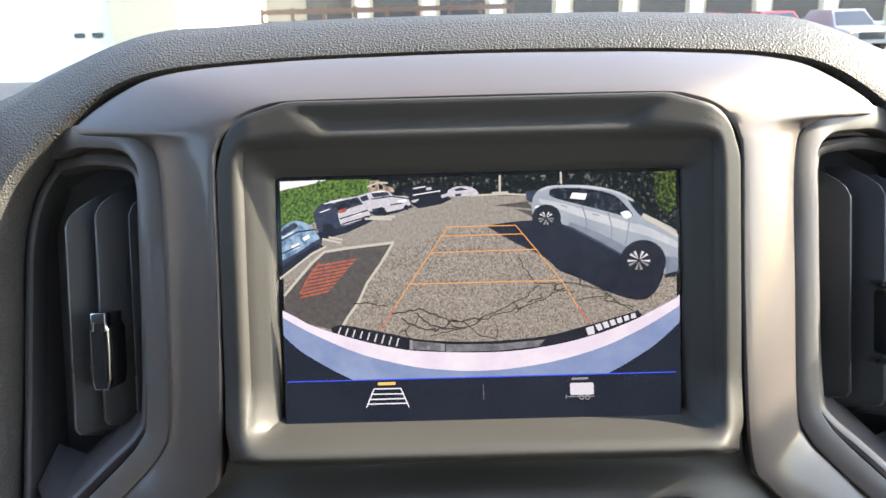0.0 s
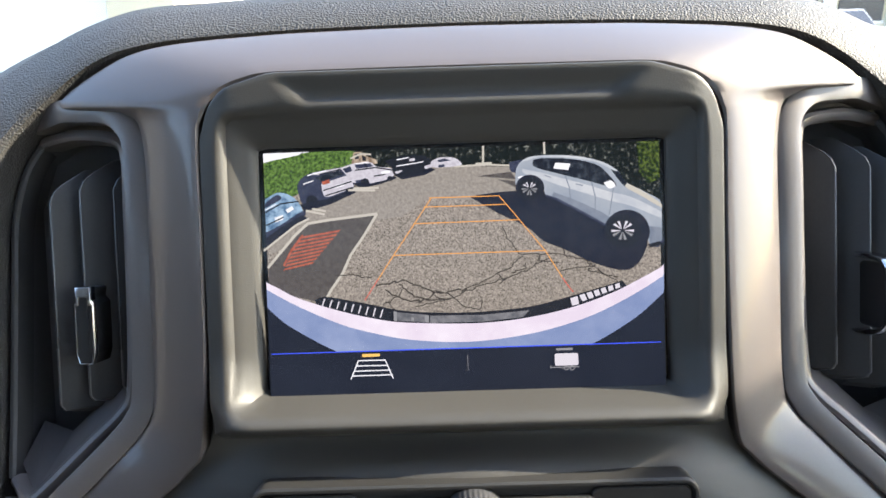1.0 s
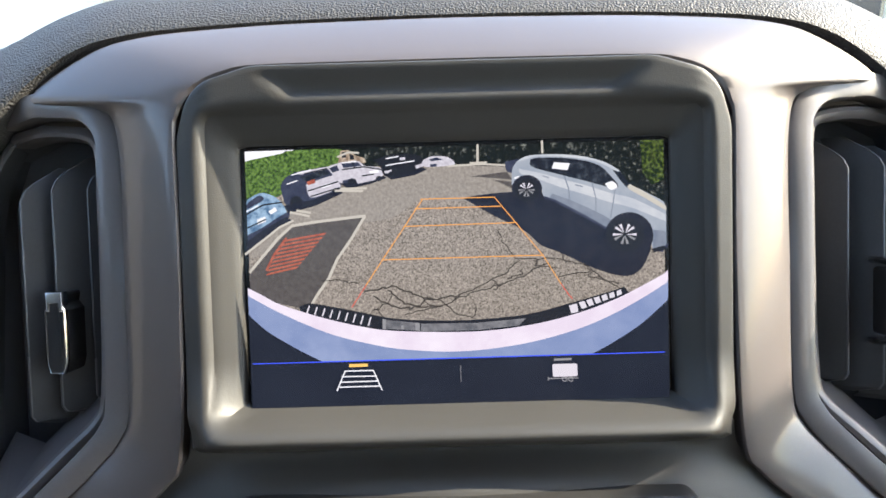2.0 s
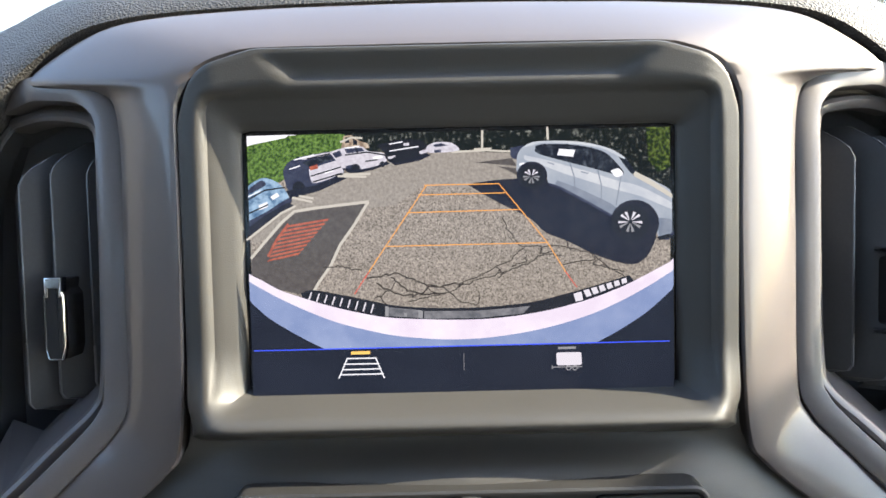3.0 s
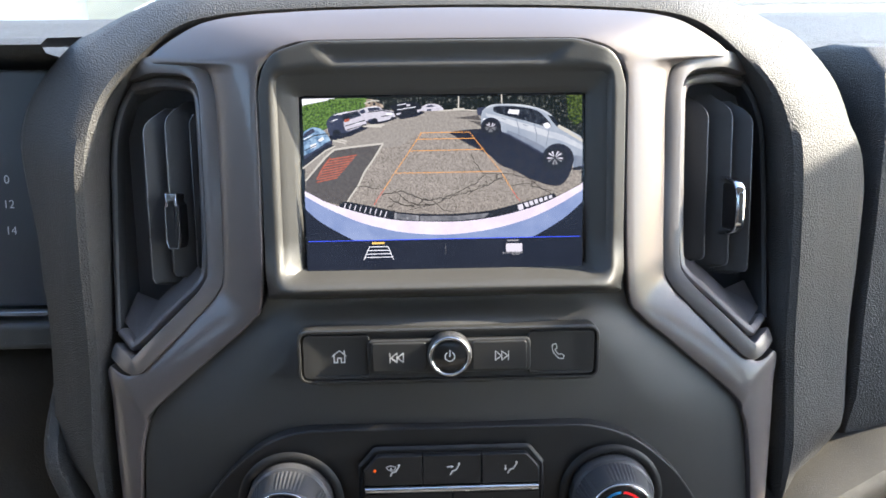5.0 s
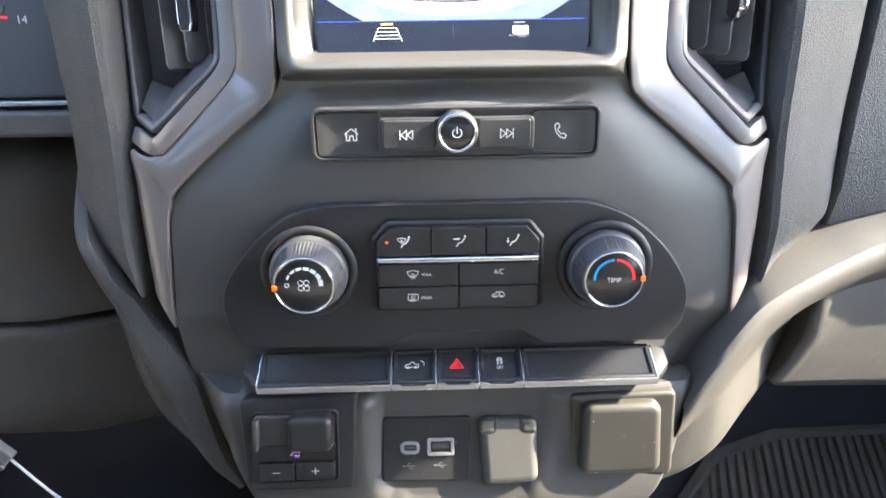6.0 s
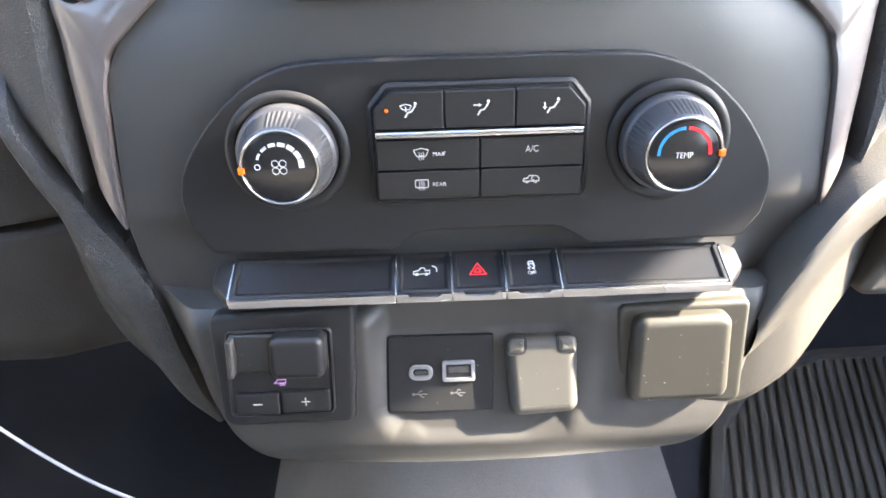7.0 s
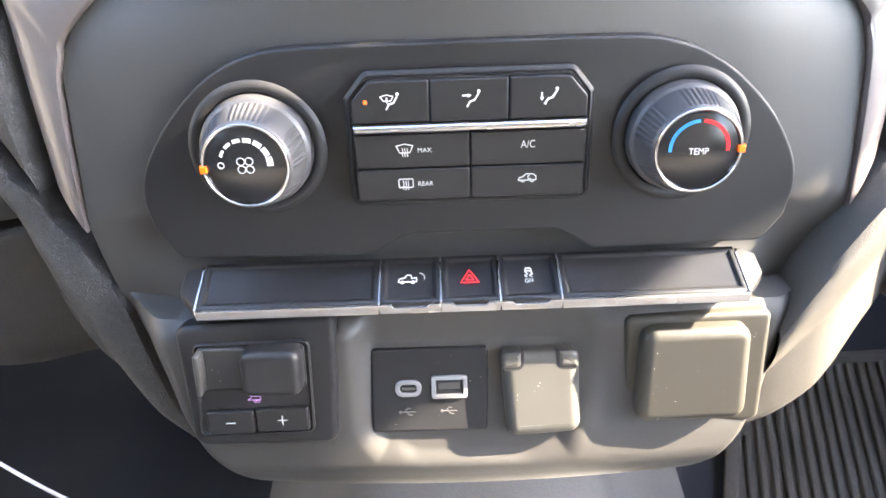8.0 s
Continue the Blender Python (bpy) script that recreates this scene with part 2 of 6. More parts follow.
def disc(cx, cz, r, n=16, squash=1.0):
    return [(cx + r * math.cos(2 * math.pi * i / n), cz + r * squash * math.sin(2 * math.pi * i / n)) for i in range(n)]


def arc(cx, cz, r, a0, a1, n=12):
    return [(cx + r * math.cos(radians(a0 + (a1 - a0) * i / n)), cz + r * math.sin(radians(a0 + (a1 - a0) * i / n))) for i in range(n + 1)]


def words(text, cx, cz, height, y, squeeze=1.0):
    """Lettering in the built-in font, centred, as a mesh on a face that looks back into the cabin."""
    cu = bpy.data.curves.new("lettering", "FONT")
    cu.body, cu.size, cu.align_x, cu.align_y, cu.extrude = text, height / 0.72, "CENTER", "CENTER", 0.0001
    cu.offset = -0.005 * cu.size
    tmp = bpy.data.objects.new("lettering", cu)
    scene.collection.objects.link(tmp)
    me = bpy.data.meshes.new_from_object(tmp.evaluated_get(bpy.context.evaluated_depsgraph_get()))
    bm = bmesh.new()
    bm.from_mesh(me)
    bpy.data.objects.remove(tmp)
    bpy.data.meshes.remove(me)
    for v in bm.verts:
        v.co = Vector((cx + v.co.x * squeeze, y - 0.00004 - v.co.z * 0.5, cz + v.co.y))
    return bm


def sweep(path, section, closed_section=True, caps=True, up=Vector((0, -1, 0)), bm=None):
    """Carries a section (across, out) along a path of points; out is towards up."""
    rings = []
    pts = [Vector(p) for p in path]
    for i, p in enumerate(pts):
        d = (pts[min(i + 1, len(pts) - 1)] - pts[max(i - 1, 0)]).normalized()
        side = d.cross(up).normalized()
        out = side.cross(d).normalized()
        rings.append([tuple(p + side * a + out * b) for a, b in section])
    return loft(rings, caps and closed_section, caps and closed_section, closed_section, bm=bm)


def spline(points, n=6):
    """A smooth line through points of any dimension."""
    pts = [np.array(p, float) for p in points]
    ext = [2 * pts[0] - pts[1]] + pts + [2 * pts[-1] - pts[-2]]
    out = []
    for i in range(1, len(ext) - 2):
        p0, p1, p2, p3 = ext[i - 1 : i + 3]
        for j in range(n):
            t = j / n
            out.append(0.5 * (2 * p1 + (p2 - p0) * t + (2 * p0 - 5 * p1 + 4 * p2 - p3) * t * t + (3 * p1 - p0 - 3 * p2 + p3) * t ** 3))
    out.append(pts[-1])
    return out


def line(z, table):
    """A value read off a table of (z, value) rows, with soft bends."""
    zs, vs = [r[0] for r in table], [r[1] for r in table]
    return float(sum(np.interp(z + o, zs, vs) for o in (-0.003, -0.0015, 0, 0.0015, 0.003)) / 5)


def skirt(bm, depth=0.012):
    """Turns the rim of an open shell back, so that it has thickness."""
    rim = [e for e in bm.edges if e.is_boundary]
    made = bmesh.ops.extrude_edge_only(bm, edges=rim)["geom"]
    bmesh.ops.translate(bm, verts=[g for g in made if isinstance(g, bmesh.types.BMVert)], vec=(0, depth, 0))
    return bm

# ---- the cab, closed round the camera ----
HERE = Matrix.Translation((0, 0, 1.62))


def slab(bm, x0, x1, y0, y1, z0, z1):
    v = [bm.verts.new((x, y, z)) for x in (x0, x1) for y in (y0, y1) for z in (z0, z1)]
    for f in ((0, 1, 3, 2), (4, 6, 7, 5), (0, 4, 5, 1), (2, 3, 7, 6), (0, 2, 6, 4), (1, 5, 7, 3)):
        bm.faces.new([v[i] for i in f])
    return bm


def setting(name, bm, material, label, category, base=None, angle=38.0):
    bmesh.ops.recalc_face_normals(bm, faces=bm.faces[:])
    me = bpy.data.meshes.new(name)
    bm.to_mesh(me)
    bm.free()
    me.materials.append(material)
    me.shade_smooth()
    me.set_sharp_from_angle(angle=radians(angle))
    ob = new(name, me)
    ob.matrix_world = HERE if base is None else base
    return tagged(ob, label, category, "", "structure")


def bar(bm, a, b, w, d):
    """A straight member between two points."""
    a, b = Vector(a), Vector(b)
    sect = [(-w / 2, -d / 2), (w / 2, -d / 2), (w / 2, d / 2), (-w / 2, d / 2)]
    return sweep([a, b], sect, up=Vector((0, 0, 1)) if abs((b - a).normalized().z) < 0.95 else Vector((0, 1, 0)), bm=bm)


FLOOR = -0.62
# floor with a raised tunnel in the middle and a toe board in front
rows = []
for y in np.linspace(-1.6, 0.62, 60):
    row = []
    for x in np.linspace(-0.86, 0.86, 90):
        hump = 0.15 / (1 + math.exp((abs(x) - 0.13) / 0.022))
        toe = max(0.0, y - 0.22) * 1.1
        row.append((x, y, FLOOR + hump * (1 if y > -0.3 else 0.8) + toe))
    rows.append(row)
bm = loft(rows, closed=False)
skirt(bm, 0.0)
setting("floor", bm, CARPET, "dark vinyl cab floor with a raised middle tunnel", "floor")
# lighter skin over the tunnel: sunlight bounced onto the floor, put into its colour
rows = []
for y in np.linspace(-0.52, 0.30, 40):
    rows.append([(x, y, FLOOR + 0.15 / (1 + math.exp((abs(x) - 0.13) / 0.022)) + max(0.0, y - 0.22) * 1.1 + 0.004) for x in np.linspace(-0.185, 0.205, 80)])
bm = loft(rows, closed=False)
skirt(bm, 0.0)
setting("tunnel_bounce", bm, shade("bounce_lit_floor", (0.145, 0.145, 0.142), 0.6, bump=0.4, size=700, var=0.2), "tunnel floor overlaid in lighter grey for bounced sunlight", "floor cover")
bm = slab(bmesh.new(), -0.9, 0.9, -1.60, -0.49, 0.60, 0.66)
# unseen board for header rail and visors, added to block the upper windscreen
bar(bm, (-0.80, -0.34, 0.515), (0.80, -0.34, 0.515), 0.40, 0.02)
for v in bm.verts:
    if v.co.y > -0.60 and v.co.z < 0.599:
        v.co.z = 0.535 + (-0.34 - v.co.y) * 0.7097 + (0.01 if v.co.z > 0.515 else -0.01)
setting("ceiling", bm, LINER, "pale grey cloth headliner with an unseen board blocking the upper windscreen", "ceiling")
# the opening behind the viewpoint is unseen, added to let in sky light as fill
bm = slab(bmesh.new(), -0.9, 0.9, -1.66, -1.60, FLOOR - 0.05, 0.06)
slab(bm, -0.9, 0.9, -1.66, -1.60, 0.50, 0.62)
for x0, x1 in ((-0.9, -0.66), (0.66, 0.9)):
    slab(bm, x0, x1, -1.66, -1.60, 0.06, 0.50)
setting("wall_rear", bm, CABIN, "dark rear wall of the cab with an opening added for fill light", "wall")
for side, name in ((-1, "wall_left"), (1, "wall_right")):
    bm = bmesh.new()
    x0, x1 = sorted((side * 0.86, side * 0.93))
    # left side, unseen, is built up higher to cut fill light from the driver window
    slab(bm, x0, x1, -1.66, 0.66, FLOOR - 0.05, WINDOW_SILL if side > 0 else 0.26)
    slab(bm, x0, x1, -1.66, -0.49, WINDOW_HEAD, 0.64)
    slab(bm, x0, x1, -1.66, -1.30, WINDOW_SILL, WINDOW_HEAD)
    slab(bm, x0, x1, B_POST[0], B_POST[1], WINDOW_SILL, WINDOW_HEAD)
    bar(bm, (side * 0.862, 0.475, 0.009), (side * 0.862, -0.420, 0.644), 0.03, A_POST)
    setting(name, bm, CABIN, "dark cab side with door, window opening and windscreen post", "wall")
for side, name in ((-1, "window_1"), (1, "window_2")):
    bm = bmesh.new()
    ring = [(0.475, -0.070), (0.475, -0.045), (-0.420, 0.590), (-1.30, 0.590), (-1.30, -0.070)]
    loft([[(side * 0.884, y, z) for y, z in ring], [(side * 0.888, y, z) for y, z in ring]], True, True, bm=bm)
    setting(name, bm, TINT, "tinted pane of a cab side window", "window")
# pane of the added rear opening
bm = slab(bmesh.new(), -0.67, 0.67, -1.634, -1.629, 0.05, 0.51)
setting("window_3", bm, TINT, "tinted pane of an unseen rear window added for fill light", "window")
bm = bmesh.new()
pane = [(0.66, 0.022), (0.657, 0.018), (-0.535, 0.675), (-0.532, 0.679)]
loft([[(x, y, z) for y, z in pane] for x in (-0.845, 0.845)], True, True, bm=bm)
setting("window_4", bm, TINT, "tinted windscreen pane above the dashboard", "window")
bm = slab(bmesh.new(), -0.9, 0.9, 0.60, 0.70, FLOOR - 0.05, 0.02)
setting("wall_front", bm, CABIN, "dark bulkhead below the windscreen", "wall")

# bench seat behind the viewpoint
CLOTH = shade("brown_seat_cloth", (0.138, 0.128, 0.118), 0.9, bump=0.4, size=700, var=0.12)
bench = thing("bench_seat", (0, -0.8, FLOOR), "dark brown cloth bench seat facing the dashboard", "seat", base=HERE)
bm = slab(bmesh.new(), -0.72, 0.72, -1.15, -0.52, -0.44, -0.28)
bmesh.ops.bevel(bm, geom=bm.edges[:], offset=0.05, segments=4, affect="EDGES", profile=0.5)
part("cushion", bm, CLOTH, bench)
bm = slab(bmesh.new(), -0.72, 0.72, -1.34, -1.14, -0.40, 0.30)
bmesh.ops.bevel(bm, geom=bm.edges[:], offset=0.05, segments=4, affect="EDGES", profile=0.5)
part("backrest", bm, CLOTH, bench)
part("base", slab(bmesh.new(), -0.68, 0.68, -1.10, -0.58, FLOOR - 0.005, -0.42), CABIN, bench)

# ---- outside ----
GROUND = shade("sunlit_asphalt", (0.10, 0.095, 0.09), 0.9, bump=0.2, size=60, var=0.2)
STUCCO = shade("cream_stucco", (0.50, 0.43, 0.31), 0.9, var=0.08, size=40)
WHITEWALL = shade("white_painted_wall", (0.68, 0.66, 0.60), 0.8, var=0.06, size=30)
PANE = shade("dark_window_glass", (0.03, 0.035, 0.045), 0.15, var=0.2, size=3)
CONCRETE = shade("pale_concrete", (0.42, 0.38, 0.32), 0.9, var=0.12, size=20)
REDPAINT = shade("red_car_paint", (0.26, 0.025, 0.03), 0.35, coat=0.4, var=0.15, size=5)
WHITEPAINT = shade("white_car_paint", (0.75, 0.75, 0.76), 0.3, coat=0.5, var=0.05, size=5)
GREYPAINT = shade("grey_car_paint", (0.25, 0.26, 0.28), 0.3, coat=0.5, var=0.1, size=5)
TYRE = shade("tyre", (0.02, 0.02, 0.02), 0.8, var=0.2)
WOOD = shade("brown_wood", (0.085, 0.060, 0.050), 0.85, var=0.3, size=30)
WORLD = Matrix()
bm = bmesh.new()
bmesh.ops.create_grid(bm, x_segments=8, y_segments=8, size=1500)
setting("ground", bm, GROUND, "sunlit grey asphalt of a parking lot", "ground", WORLD)


def block(name, x0, x1, y0, y1, z0, z1, material, parent, label="", soft=0.0):
    bm = slab(bmesh.new(), x0, x1, y0, y1, z0, z1)
    if soft:
        bmesh.ops.bevel(bm, geom=bm.edges[:], offset=soft, segments=2, affect="EDGES", profile=0.5)
    return part(name, bm, material, parent, label)


shop = thing("shop_building", (6, 34, 0), "cream stucco shop building with dark windows", "building", base=WORLD)
block("wall", -9, 30, 34, 44, 0, 5.2, STUCCO, shop)
block("roof", -9.4, 30.4, 33.6, 44.4, 5.2, 5.6, CONCRETE, shop)
for i in range(11):
    x = -6.2 + 3.1 * i
    w = block("window", x, x + 2.1, 33.93, 34.1, 0.9, 3.4, PANE, shop)
    block("window_frame", x - 0.12, x + 2.22, 33.95, 34.0, 0.78, 0.9, WHITEWALL, w)
    block("post", x + 2.3, x + 2.9, 33.8, 34.0, 0, 4.4, WHITEWALL, shop)
garage = thing("white_building", (-12, 15, 0), "white building front in full sun with a cream corner", "building", base=WORLD)
block("wall", -24, -7.15, 16, 30, 0, 6, WHITEWALL, garage)
block("corner_post", -7.15, -5.7, 15.6, 16.8, 0, 6, STUCCO, garage)
block("roof", -24.3, -5.5, 15.4, 30, 6, 6.3, CONCRETE, garage)
for x in (-8.15, -7.75):
    block("vent_opening", x, x + 0.22, 15.95, 16.1, 1.42, 1.52, PANE, garage)
fence = thing("wooden_fence", (-1, 29, 0), "brown wooden rail fence in front of the shop", "fence", base=WORLD)
for i in range(9):
    block("post", -7.2 + 1.25 * i, -7.05 + 1.25 * i, 29, 29.15, 0, 2.1, WOOD, fence)
for z in (0.5, 0.95, 1.4, 1.85):
    block("rail", -7.2, 2.9, 28.96, 29.0, z, z + 0.2, WOOD, fence)


def parked(x, y, paint, label, high=1.7, wide=1.9, long=4.6):
    """A parked car seen from its nose: body, cabin, glass, lamps and wheels."""
    car = thing("parked_car", (x, y, 0), label, "car", "parked cars", base=WORLD)
    h = wide / 2
    belt = high * 0.6
    rows = []
    for yy, top, n in ((0, belt * 0.78, 0.86), (0.25, belt * 0.9, 0.98), (1.2, belt, 1.0), (long - 0.5, belt, 1.0), (long, belt * 0.9, 0.9)):
        rows.append([(x - h * n, y + yy, 0.32), (x - h * n, y + yy, top * 0.8), (x - h * n * 0.9, y + yy, top), (x + h * n * 0.9, y + yy, top), (x + h * n, y + yy, top * 0.8), (x + h * n, y + yy, 0.32)])
    part("body", loft(rows, True, True), paint, car)
    rows = []
    for yy, zz, n in ((1.1, belt, 0.86), (1.8, high, 0.68), (long - 1.2, high, 0.68), (long - 0.5, belt, 0.84)):
        rows.append([(x - h * n, y + yy, belt - 0.02), (x - h * n * 0.97, y + yy, zz), (x + h * n * 0.97, y + yy, zz), (x + h * n, y + yy, belt - 0.02)])
    part("cabin", loft(rows, True, True), paint, car)
    bm = bmesh.new()
    bm.faces.new([bm.verts.new(p) for p in ((x - h * 0.78, y + 1.12, belt + 0.03), (x + h * 0.78, y + 1.12, belt + 0.03), (x + h * 0.60, y + 1.70, high - 0.06), (x - h * 0.60, y + 1.70, high - 0.06))])
    bmesh.ops.solidify(bm, geom=bm.faces[:], thickness=0.03)
    part("windscreen", bm, PANE, car)
    block("grille", x - h * 0.5, x + h * 0.5, y - 0.03, y + 0.05, 0.45, 0.72, TYRE, car, soft=0.02)
    for s in (-1, 1):
        block("headlight", x + s * h * 0.68 - 0.16, x + s * h * 0.68 + 0.16, y - 0.02, y + 0.1, 0.62, 0.78, CHROME, car, soft=0.03)
        for yy in (0.9, long - 1.0):
            bm = bmesh.new()
            bmesh.ops.create_cone(bm, cap_ends=True, segments=20, radius1=0.34, radius2=0.34, depth=0.22, matrix=Matrix.Translation((x + s * (h - 0.1), y + yy, 0.34)) @ Matrix.Rotation(math.pi / 2, 4, "Y"))
            part("wheel", bm, TYRE, car)
    return car


parked(-4.6, 13.5, WHITEPAINT, "white car parked before the cream corner", 1.45)
parked(-0.4, 26, REDPAINT, "red pickup truck parked in a row", 1.5)
parked(2.3, 26, WHITEPAINT, "white sedan parked in a row", 1.45)
parked(4.8, 26, WHITEPAINT, "white sedan parked in a row", 1.45)
parked(7.6, 26, GREYPAINT, "grey sedan parked in a row", 1.45)
parked(10.3, 26, REDPAINT, "bright red pickup truck parked in a row", 1.5)
parked(12.9, 26, REDPAINT, "dark red pickup truck parked in a row", 1.5)
parked(15.6, 26, GREYPAINT, "silver grey car parked in a row", 1.5)
block("kerb_pad", -12, 22, 24.6, 25.0, 0, 0.12, CONCRETE, tagged(thing("kerb", (5, 24.8, 0), "pale concrete kerb in front of the parked cars", "kerb", base=WORLD), kind="structure"))

# ---- dashboard ----
dash = thing("dashboard", (0, 0.2, 0), "dark grained soft-touch truck dashboard round the centre stack", "dashboard")


def smooth(t):
    t = max(0.0, min(1.0, t))
    return t * t * (3 - 2 * t)


# the padded arch round the stack
half = [(-0.198, -0.197), (-0.1975, -0.160), (-0.1950, -0.100), (-0.1958, -0.050), (-0.1955, -0.005), (-0.193, 0.026), (-0.185, 0.051), (-0.166, 0.0728), (-0.146, 0.0870), (-0.122, 0.0931), (-0.080, 0.0959), (-0.040, 0.0969), (0, 0.0972)]
way = spline(half + [(-x, z) for x, z in half[-2::-1]], 6)
FLANK = [(0, 0.032), (0.0002, 0.0160), (0.0014, 0.0102), (0.0040, 0.0058), (0.0082, 0.0042), (0.018, 0.0086), (0.031, 0.0198), (0.041, 0.0270), (0.0455, 0.037), (0.048, 0.070), (0.048, 0.12)]
CROWN = [(0, 0.034), (0, 0.0195), (0.0010, 0.0180), (0.0032, 0.0190), (0.0085, 0.0235), (0.0158, 0.032), (0.0220, 0.042), (0.026, 0.058), (0.0277, 0.080), (0.0315, 0.110), (0.039, 0.150)]
rings = []
for i, p in enumerate(way):
    d = Vector(way[min(i + 1, len(way) - 1)]) - Vector(way[max(i - 1, 0)])
    out = Vector((-d.y, d.x)).normalized()
    w = smooth((p[1] - 0.005) / 0.085)
    taper = max(0.02, min(1.0, (p[1] + 0.198) / 0.04)) ** 0.6
    broad = 1 + (line(p[1], ((-0.20, 0.30), (-0.17, 0.32), (-0.155, 0.32), (-0.08, 0.38), (-0.01, 0.46), (0.03, 0.36), (0.06, 0.10), (0.08, 0.0), (0.10, 0.0))) if p[0] > 0 else 0.0)
    reach = 0.048 * (1 - w) * taper + 0.039 * w
    wide = line(abs(p[0]) if p[1] > 0.06 else 0.3 - p[1], ((0.0, 0.039), (0.11, 0.041), (0.145, 0.053), (0.166, 0.068), (0.20, 0.076), (0.26, 0.074), (0.29, 0.058), (0.33, 0.050), (0.40, 0.048), (0.55, 0.048)))
    spread = max(0.0, wide / max(reach, 0.02) - 1) * (1 if p[1] > -0.06 else 0)
    ring = []
    for (fo, fy), (co, cy) in zip(FLANK, CROWN):
        o, y = fo * (1 - w) * taper + co * w, fy * (1 - w) + cy * w
        o *= 1 + max(spread, broad - 1) * (o / max(reach, 1e-6)) ** 1.5
        ring.append((p[0] + out.x * o, y, p[1] + out.y * o))
    rings.append(ring)
part("padded_arch", loft(rings, closed=False), PAD, dash, "black grained soft pad arching over the stack")

# top of the dashboard towards the windscreen
rows = []
for x in np.linspace(-0.86, 0.86, 60):
    side = smooth((abs(x) - 0.16) / 0.12)
    row = []
    for y, z in ((0.105, 0.1255), (0.16, 0.135), (0.25, 0.156), (0.36, 0.182), (0.55, 0.225), (0.66, 0.245)):
        row.append((x, y, z - side * 0.036 * (1 if y < 0.3 else 0.7) - (0.02 if y < 0.12 else 0) * side))
    rows.append(row)
part("top_panel", loft(rows, closed=False), PAD, dash)

# passenger side: upright face, bolster roll
rows = []
for x in [0.2435 + 0.008 * (i / 8) ** 2 for i in range(9)] + [0.258, 0.27, 0.3, 0.35, 0.45, 0.6, 0.86]:
    b = 0.052 * math.sqrt(max(0.0, 1 - max(0.0, 1 - (x - 0.2435) / 0.008) ** 2))
    off = 0.86 - x
    face = ((0.12, 0.088), (0.085, 0.080), (0.066, 0.062), (0.060, 0.03), (0.056, -0.03), (0.050, -0.09), (0.046, -0.14), (0.06, -0.19))
    rows.append([(x + line(z, ((-0.20, 0.004), (-0.155, 0.006), (-0.08, 0.013), (-0.01, 0.023), (0.04, 0.026), (0.09, 0.027))) * off / 0.6165, y - b + 0.036, z) for y, z in face])
part("passenger_face", loft(rows, closed=False), PAD, dash)


def swept(p):
    """Carries a point of the passenger side back, the further out it lies."""
    p = Vector(p)
    middle = Vector((-0.015, -0.36, -0.07))
    back = 0.028 * smooth((p.x - 0.165) / 0.11) - 0.006 * smooth((0.20 - p.x) / 0.05)
    return tuple(middle + (p - middle) * (1 + back / (p.y - middle.y)))


# lower roll on the passenger side: from a bright crest down to its underside
CREST = [(0.150, -0.262), (0.164, -0.232), (0.176, -0.210), (0.192, -0.186), (0.208, -0.174), (0.235, -0.159), (0.264, -0.144), (0.33, -0.122), (0.45, -0.105)]
UNDER = [(0.138, -0.346), (0.150, -0.345), (0.161, -0.340), (0.174, -0.330), (0.195, -0.310), (0.222, -0.290), (0.260, -0.282), (0.33, -0.280), (0.45, -0.280)]
rows = []
for c, d in zip(spline(CREST, 6), spline(UNDER, 6)):
    row = []
    for j in range(29):
        v = j / 28
        p = Vector(c).lerp(Vector(d), v)
        groove = smooth((p.x - 0.205) / 0.03) * 0.010
        y = 0.040 - 0.052 * smooth(v / 0.16) ** 0.7 - 0.008 * math.sin(math.pi * min(1.0, v / 0.5)) + (0.024 + groove) * smooth((v - 0.2) / 0.4) * smooth((p.x - 0.17) / 0.05) + 0.032 * smooth((v - 0.80) / 0.20) ** 1.6
        row.append((p.x, y, p.y))
    row.append((row[-1][0], row[-1][1] + 0.05, row[-1][2] + 0.012))
    rows.append([swept(p) for p in row])
part("bolster", loft(rows, closed=False), PADLOW, dash, "grained lower roll on the passenger side")
# lower roll on the driver side, from under the arch down beside the stack
INNER = [(-0.2380, -0.070), (-0.2364, -0.103), (-0.2312, -0.1295), (-0.2239, -0.1643), (-0.2118, -0.1872), (-0.2014, -0.1960), (-0.1930, -0.2085), (-0.1790, -0.2240), (-0.1655, -0.250), (-0.1600, -0.280), (-0.1540, -0.315), (-0.1460, -0.338)]
OUTER = [(-0.2610, -0.075), (-0.2598, -0.1045), (-0.2586, -0.1274), (-0.2530, -0.1650), (-0.2430, -0.200), (-0.2342, -0.2255), (-0.2280, -0.250), (-0.2219, -0.2789), (-0.2130, -0.300), (-0.2050, -0.3120), (-0.1850, -0.3350), (-0.1600, -0.3460)]
rows = []
for c, d in zip(spline(INNER, 6), spline(OUTER, 6)):
    row = []
    for j in range(25):
        v = j / 24
        p = Vector(c).lerp(Vector(d), v)
        front = 0.010 - 0.006 * smooth((-0.20 - p.y) / 0.06)
        y = front + 0.034 * (1 - smooth(v / 0.20)) ** 1.5 + 0.036 * smooth((v - 0.30) / 0.70) ** 1.5
        row.append((p.x, y + 0.05 * smooth((p.y + 0.170) / 0.08), p.y))
    row.append((row[-1][0] + 0.004, row[-1][1] + 0.06, row[-1][2]))
    rows.append(row)
part("side_roll", loft(rows, closed=False), PAD, dash, "grained lower roll on the driver side")

